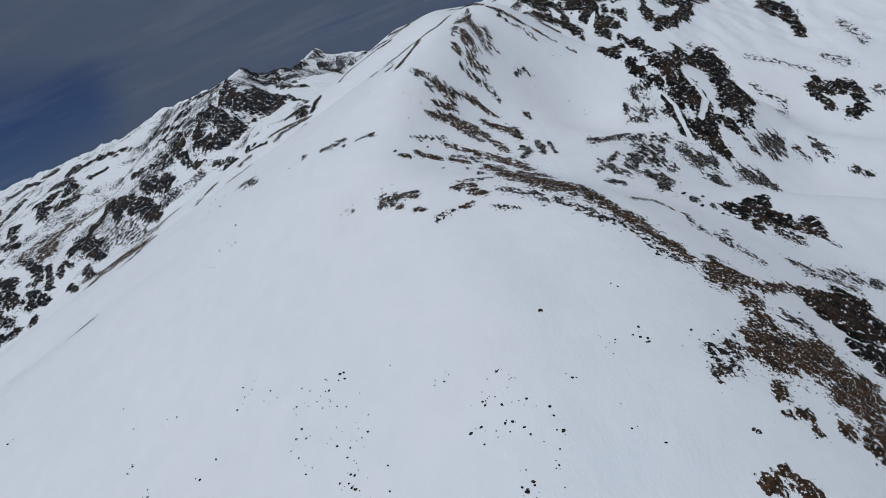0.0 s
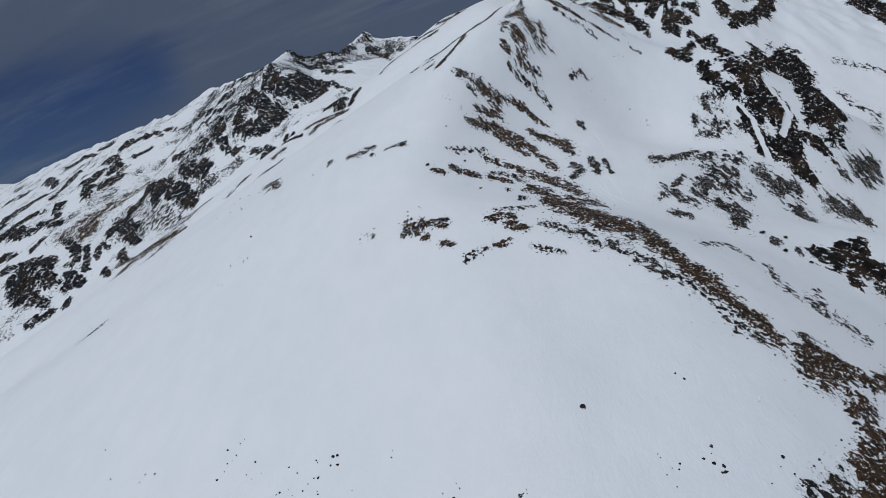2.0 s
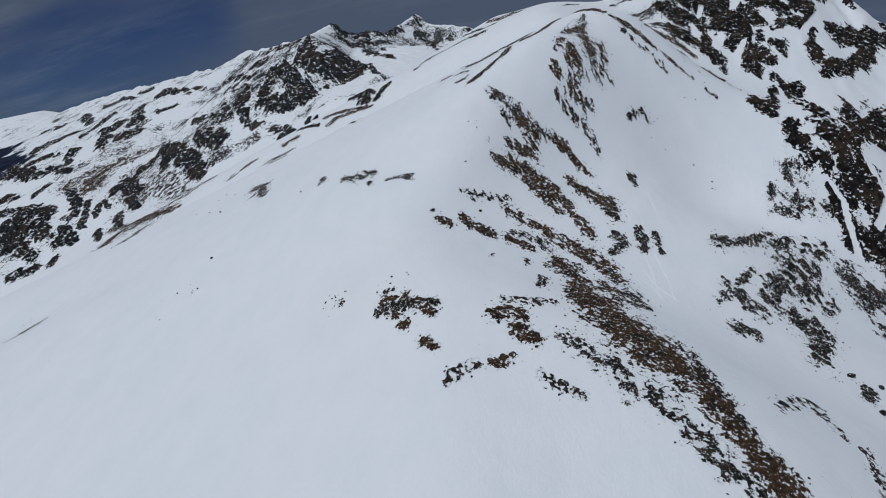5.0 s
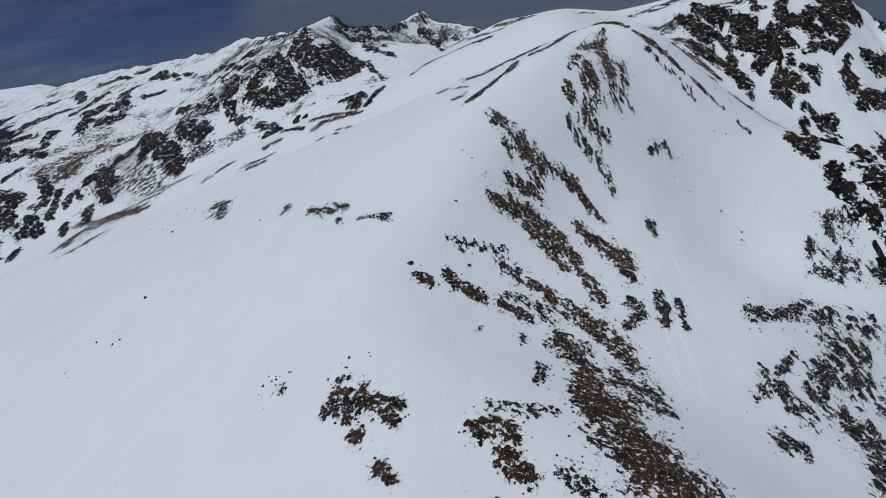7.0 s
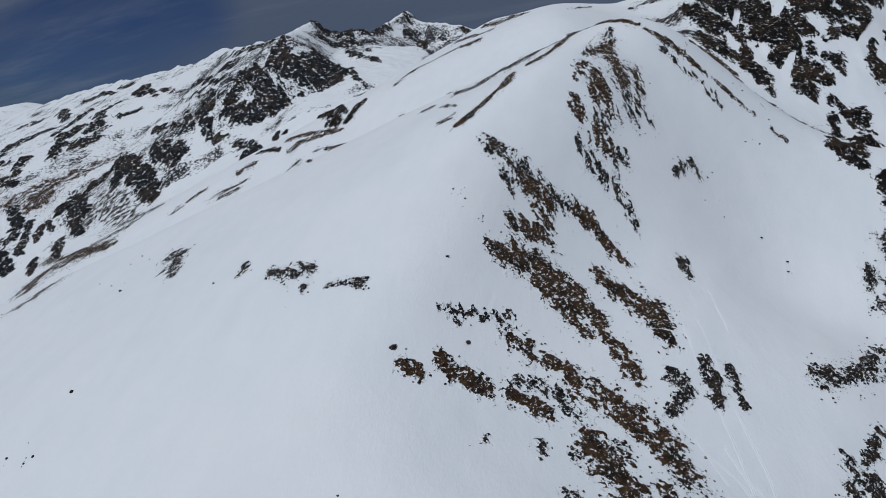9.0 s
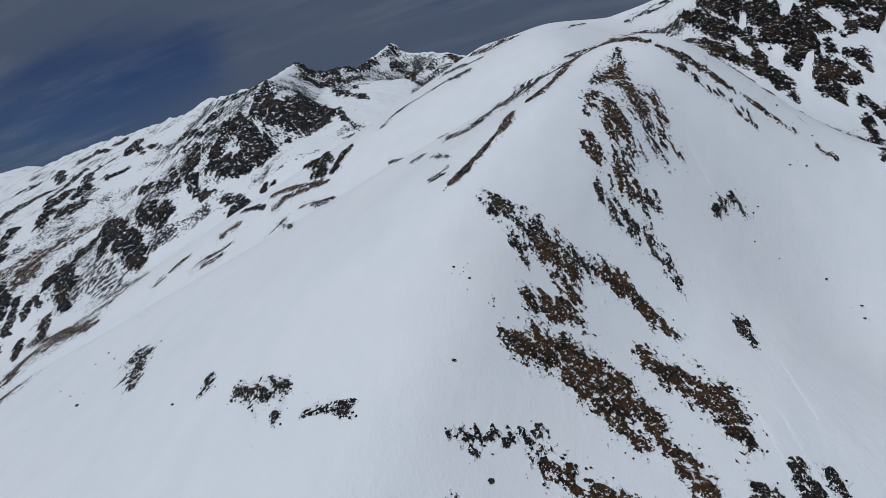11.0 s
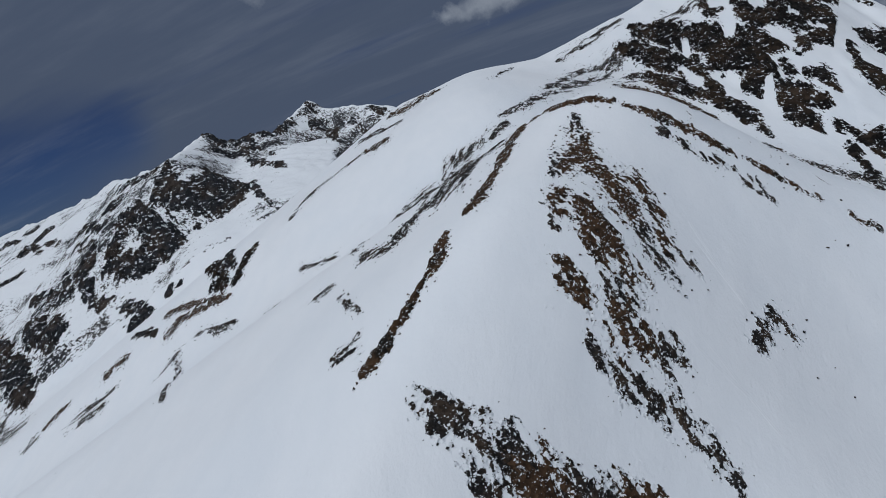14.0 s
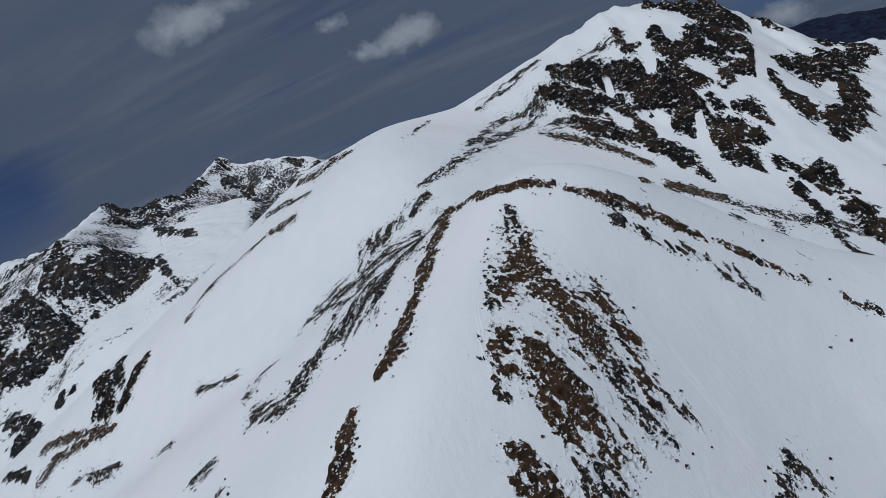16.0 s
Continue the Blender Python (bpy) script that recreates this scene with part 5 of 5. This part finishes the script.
outcrop("boulders", 0.50, 0.22, [(63.0, 308.5, 1.4), (71.1, 311.6, 1.6), (80.0, 316.3, 1.6), (92.1, 324.3, 1.7)], 2.0, 23)
outcrop("boulders", 0.60, 0.22, [(61.9, 286.2, 1.4), (66.3, 284.3, 1.4), (57.6, 275.7, 1.0), (73.6, 298.2, 1.1)], 1.4, 23)
outcrop("boulders", 0.70, 0.22, [(73.4, 286.7, 1.4), (77.0, 283.3, 1.7), (79.4, 295.7, 1.5)], 1.5, 27)
outcrop("boulders", 0.55, 0.22, [(96.2, 351.7, 1.7), (104.1, 350.4, 1.9)], 1.2, 25)
outcrop("boulders", 0.50, 0.22, [(86.0, 312.7, 2.0), (89.1, 309.8, 2.0)], 1.7, 27)
outcrop("scree", 0.35, 0.22, [(109.0, 372.5, 1.6), (112.2, 368.2, 2.0)], 1.0, 25)
outcrop("scree", 0.55, 0.22, [(11.8, 345.4, 1.8), (14.0, 344.2, 1.8), (17.0, 343.9, 1.8)], 1.0, 7)
outcrop("turf", 0.50, 0.22, [(14.5, 349.5, 2.1), (20.3, 351.1, 2.1)], 1.0, 8)
outcrop("scree", 0.45, 0.22, [(21.4, 344.7, 1.8), (23.9, 343.0, 1.7), (26.4, 341.0, 1.4), (26.6, 338.6, 0.9)], 1.0, 11)
outcrop("scree", 0.50, 0.22, [(20.7, 349.2, 1.5), (24.9, 352.1, 1.3)], 1.0, 10)
outcrop("crest", 0.88, 0.22, [(4.0, 385.9, 0.9), (-1.1, 372.2, 1.1)], 2.4, 1)
outcrop("crest", 0.85, 0.22, [(-8.4, 360.8, 0.8), (-9.9, 355.1, 0.8)], 2.4, -3)
outcrop("crest", 0.80, 0.22, [(-13.2, 352.1, 0.6), (-17.1, 346.7, 0.8), (-20.9, 342.8, 1.2), (-24.1, 341.4, 0.9)], 1.7, -8)
outcrop("streak", 0.50, 0.22, [(13.3, 476.1, 1.2), (1.1, 466.8, 1.5), (-10.7, 464.4, 1.7), (-15.4, 395.6, 1.1), (-22.2, 391.3, 0.8)], 2.4, -2)
outcrop("scree", 0.45, 0.22, [(-16.0, 333.8, 0.9), (-13.5, 331.0, 1.2)], 1.0, -7)
outcrop("scree", 0.50, 0.22, [(-9.2, 327.3, 2.0), (-3.8, 331.8, 1.8), (-7.6, 324.5, 1.4)], 1.0, -3)
outcrop("turf", 0.70, 0.22, [(0.0, 325.8, 1.4), (2.4, 323.7, 1.4)], 1.0, 1)
outcrop("cliff", 0.65, 0.25, [(104.6, 246.7, 2.1), (113.7, 247.6, 2.8), (122.7, 244.3, 3.1), (131.7, 244.9, 3.1), (132.8, 236.3, 2.0)], 2.2, 26)
outcrop("boulders", 0.45, 0.24, [(113.0, 234.3, 2.1), (119.6, 231.4, 2.0)], 2.4, 27)
outcrop("scree", 0.30, 0.52, [(341.2, 554.9, 4.6), (338.4, 524.0, 4.3)], 2.4, 32)
outcrop("boulders", 0.50, 0.44, [(298.4, 452.0, 3.2)], 1.9, 33)
outcrop("scree", 0.30, 0.48, [(303.5, 491.6, 3.5), (293.4, 502.1, 3.0)], 2.3, 31)
outcrop("scree", 0.30, 0.22, [(81.8, 196.7, 1.5), (85.8, 191.2, 1.5)], 2.4, 23)
outcrop("crest", 0.88, 0.22, [(-9.5, 361.0, 0.6), (-12.5, 353.2, 0.6), (-16.3, 348.2, 0.6), (-20.3, 344.0, 0.8), (-23.6, 340.3, 0.7)], 1.4, -10)
outcrop("scree", 0.35, 0.22, [(12.9, 370.0, 0.8), (13.9, 375.3, 0.8)], 1.7, 4)
outcrop("turf", 0.60, 0.22, [(18.8, 382.5, 1.7), (15.8, 375.2, 1.3)], 1.7, 6)
outcrop("streak", 0.40, 0.32, [(139.0, 608.3, 1.5), (120.2, 603.6, 1.9), (100.4, 594.2, 1.8)], 1.9, 20)
outcrop("streak", 0.45, 0.31, [(92.9, 610.1, 1.5), (73.1, 599.9, 1.8), (54.4, 589.5, 1.8)], 1.8, 12)

TRACKS = [[(34.3, 311.5), (36.0, 297.6), (38.8, 284.3), (39.6, 269.2)],
          [(38.9, 313.9), (40.5, 296.6), (43.6, 277.3), (44.0, 265.5)],
          [(27.7, 283.2), (31.7, 278.4), (34.0, 273.0), (35.5, 269.3)],
          [(32.7, 278.0), (36.6, 280.2), (39.0, 273.3), (43.3, 268.9), (45.6, 266.0)],
          [(33.5, 275.9), (37.3, 272.8), (40.3, 265.5)],
          [(25.8, 354.5), (29.8, 352.7), (34.3, 351.2), (37.7, 347.7)],
          [(44.2, 329.0), (45.2, 320.0), (45.7, 312.3)],
          [(23.9, 317.7), (24.4, 313.2), (24.5, 314.6)],
          [(11.5, 372.2), (10.4, 364.9), (10.4, 359.1), (10.5, 356.5)],
          [(37.1, 372.1), (38.5, 369.1), (40.7, 365.6), (42.3, 362.5)],
          [(37.5, 375.4), (38.8, 370.8), (40.1, 367.6)],
          [(27.7, 356.8), (31.4, 354.4), (34.5, 351.2)]]
FIELDS = [(-221.2, 310.9, 3.6, 6), (-115.8, 261.8, 6.1, 6), (-49.9, 234.6, 3.1, 5), (-19.5, 313.6, 2.8, 8), (-14.1, 311.0, 1.1, 5), (71.0, 360.0, 4.4, 4), (71.6, 396.1, 7.9, 10), (52.0, 365.2, 4.7, 8), (-106.2, 264.6, 3.1, 5), (-152.9, 348.7, 14.2, 7), (-32.6, 237.8, 5.0, 10), (-48.8, 237.8, 3.2, 8), (-48.0, 139.3, 9.9, 32), (-38.8, 129.6, 4.5, 14), (-56.1, 150.2, 3.9, 7), (-1.7, 121.2, 6.3, 28), (-7.4, 116.8, 4.2, 11), (3.6, 114.2, 4.1, 7), (-39.1, 118.8, 2.7, 13), (-32.6, 112.8, 4.0, 5), (-2.2, 100.3, 2.7, 10), (4.8, 101.1, 2.1, 5), (22.0, 132.0, 3.1, 7), (30.5, 134.8, 2.4, 8),
          (13.0, 124.2, 1.7, 3), (-16.1, 134.1, 2.4, 5), (-29.9, 146.8, 1.5, 2), (-77.3, 167.9, 3.7, 7), (-106.8, 172.4, 2.5, 3), (-115.8, 162.1, 1.7, 7), (-194.4, 210.0, 2.2, 5), (-85.1, 146.3, 3.0, 3), (-107.1, 149.2, 3.1, 6), (7.0, 107.6, 2.2, 4), (41.1, 132.8, 3.4, 4), (19.3, 112.0, 3.4, 3), (-67.6, 158.7, 2.5, 4)]
BOULDERS = [(10.5, 147.0, 1.1), (-79.6, 161.9, 0.6), (-8.6, 115.2, 0.6), (-3.6, 114.3, 0.5), (43.6, 108.5, 1.0), (43.0, 109.0, 0.7), (-28.5, 275.2, 1.3), (-110.6, 281.4, 0.9), (-86.1, 307.9, 0.7), (-137.5, 336.2, 1.2), (-20.6, 298.2, 0.7), (74.4, 360.4, 0.8), (-14.3, 283.3, 0.9), (30.0, 314.9, 0.7), (-37.4, 114.6, 0.8), (-2.0, 99.3, 1.0), (-123.1, 179.3, 0.5), (25.3, 105.5, 0.5), (67.0, 385.0, 0.6), (-132.5, 191.8, 0.5), (30.5, 155.4, 0.5), (31.8, 153.8, 0.5), (87.0, 257.2, 1.8), (94.6, 256.9, 1.5), (38.6, 335.1, 1.6), (89.2, 244.2, 2.0), (95.1, 239.9, 1.6)]



# ---- loose stones on the snow ----
def stone_mesh(seed, flat):
    bm = bmesh.new()
    bmesh.ops.create_icosphere(bm, subdivisions=2, radius=0.5)
    for v in bm.verts:
        c = v.co.copy()
        v.co = c * (1 + 0.55 * noise.noise(c * 2.2 + Vector((seed * 7.1, 3.3, seed))) + 0.2 * noise.noise(c * 6.0 + Vector((seed, 0, 5.0))))
        v.co.z *= flat
    me = bpy.data.meshes.new("stone")
    bm.to_mesh(me)
    bm.free()
    me.materials.append(STONE)
    return me


stone_meshes = [stone_mesh(n, 0.5 + 0.08 * n) for n in range(6)]
rng = random.Random(11)


def stone(name, label, group, x, y, size):
    ob = tagged(new(name, rng.choice(stone_meshes)), label, "stone", group)
    z = float(on_ground(np.array([x]), np.array([y]))[0])
    ob.matrix_world = pose(x, y, z + 0.12 * size, rng.uniform(-15, 15), rng.uniform(-15, 15), rng.uniform(0, 360)) @ Matrix.Diagonal((size * rng.uniform(0.8, 1.5), size, size, 1))


for x, y, size in BOULDERS:
    stone("boulder", "single dark boulder lying in smooth snow", "boulders on the snow slope", x, y, size)
for x, y, reach, count in FIELDS:
    for n in range(count):
        a, r = rng.uniform(0, 6.283), reach * math.sqrt(rng.random())
        stone("stone", "small dark stone poking out of the snow", "stones in the snow", x + r * math.cos(a), y + 1.5 * r * math.sin(a), 0.22 + 0.5 * rng.random() ** 2.5)


# ---- old ski tracks ----
def ski_track(points):
    """A shallow pressed ribbon of snow with raised rims, laid over the land."""
    line = []
    for (ax, ay), (bx, by) in zip(points[:-1], points[1:]):
        n = max(2, int(math.hypot(bx - ax, by - ay) / 0.8))
        line += [(ax + (bx - ax) * k / n, ay + (by - ay) * k / n) for k in range(n)]
    q = np.array(line)
    q = q + 0.35 * np.stack([fractal(q[:, 0], q[:, 1], 7.0, 2, 91), fractal(q[:, 0], q[:, 1], 7.0, 2, 92)], 1)
    d = np.gradient(q, axis=0)
    d /= np.linalg.norm(d, axis=1)[:, None] + 1e-9
    side = np.stack([-d[:, 1], d[:, 0]], 1)
    rows = []
    for across, lift in ((-0.42, -0.05), (-0.24, 0.13), (-0.10, 0.03), (0.10, 0.03), (0.24, 0.13), (0.42, -0.05)):
        w = q + across * side
        rows.append(np.c_[w, on_ground(w[:, 0], w[:, 1]) + lift])
    co = np.concatenate(rows)
    n = len(q)
    me = bpy.data.meshes.new("ski_track")
    me.from_pydata(co.tolist(), [], [(r * n + k, r * n + k + 1, (r + 1) * n + k + 1, (r + 1) * n + k) for r in range(len(rows) - 1) for k in range(n - 1)])
    me.shade_smooth()
    me.materials.append(SNOW)
    tagged(new("ski_track", me), "faint old ski track pressed into the snow", "track", "ski tracks")


for points in TRACKS:
    ski_track(points)
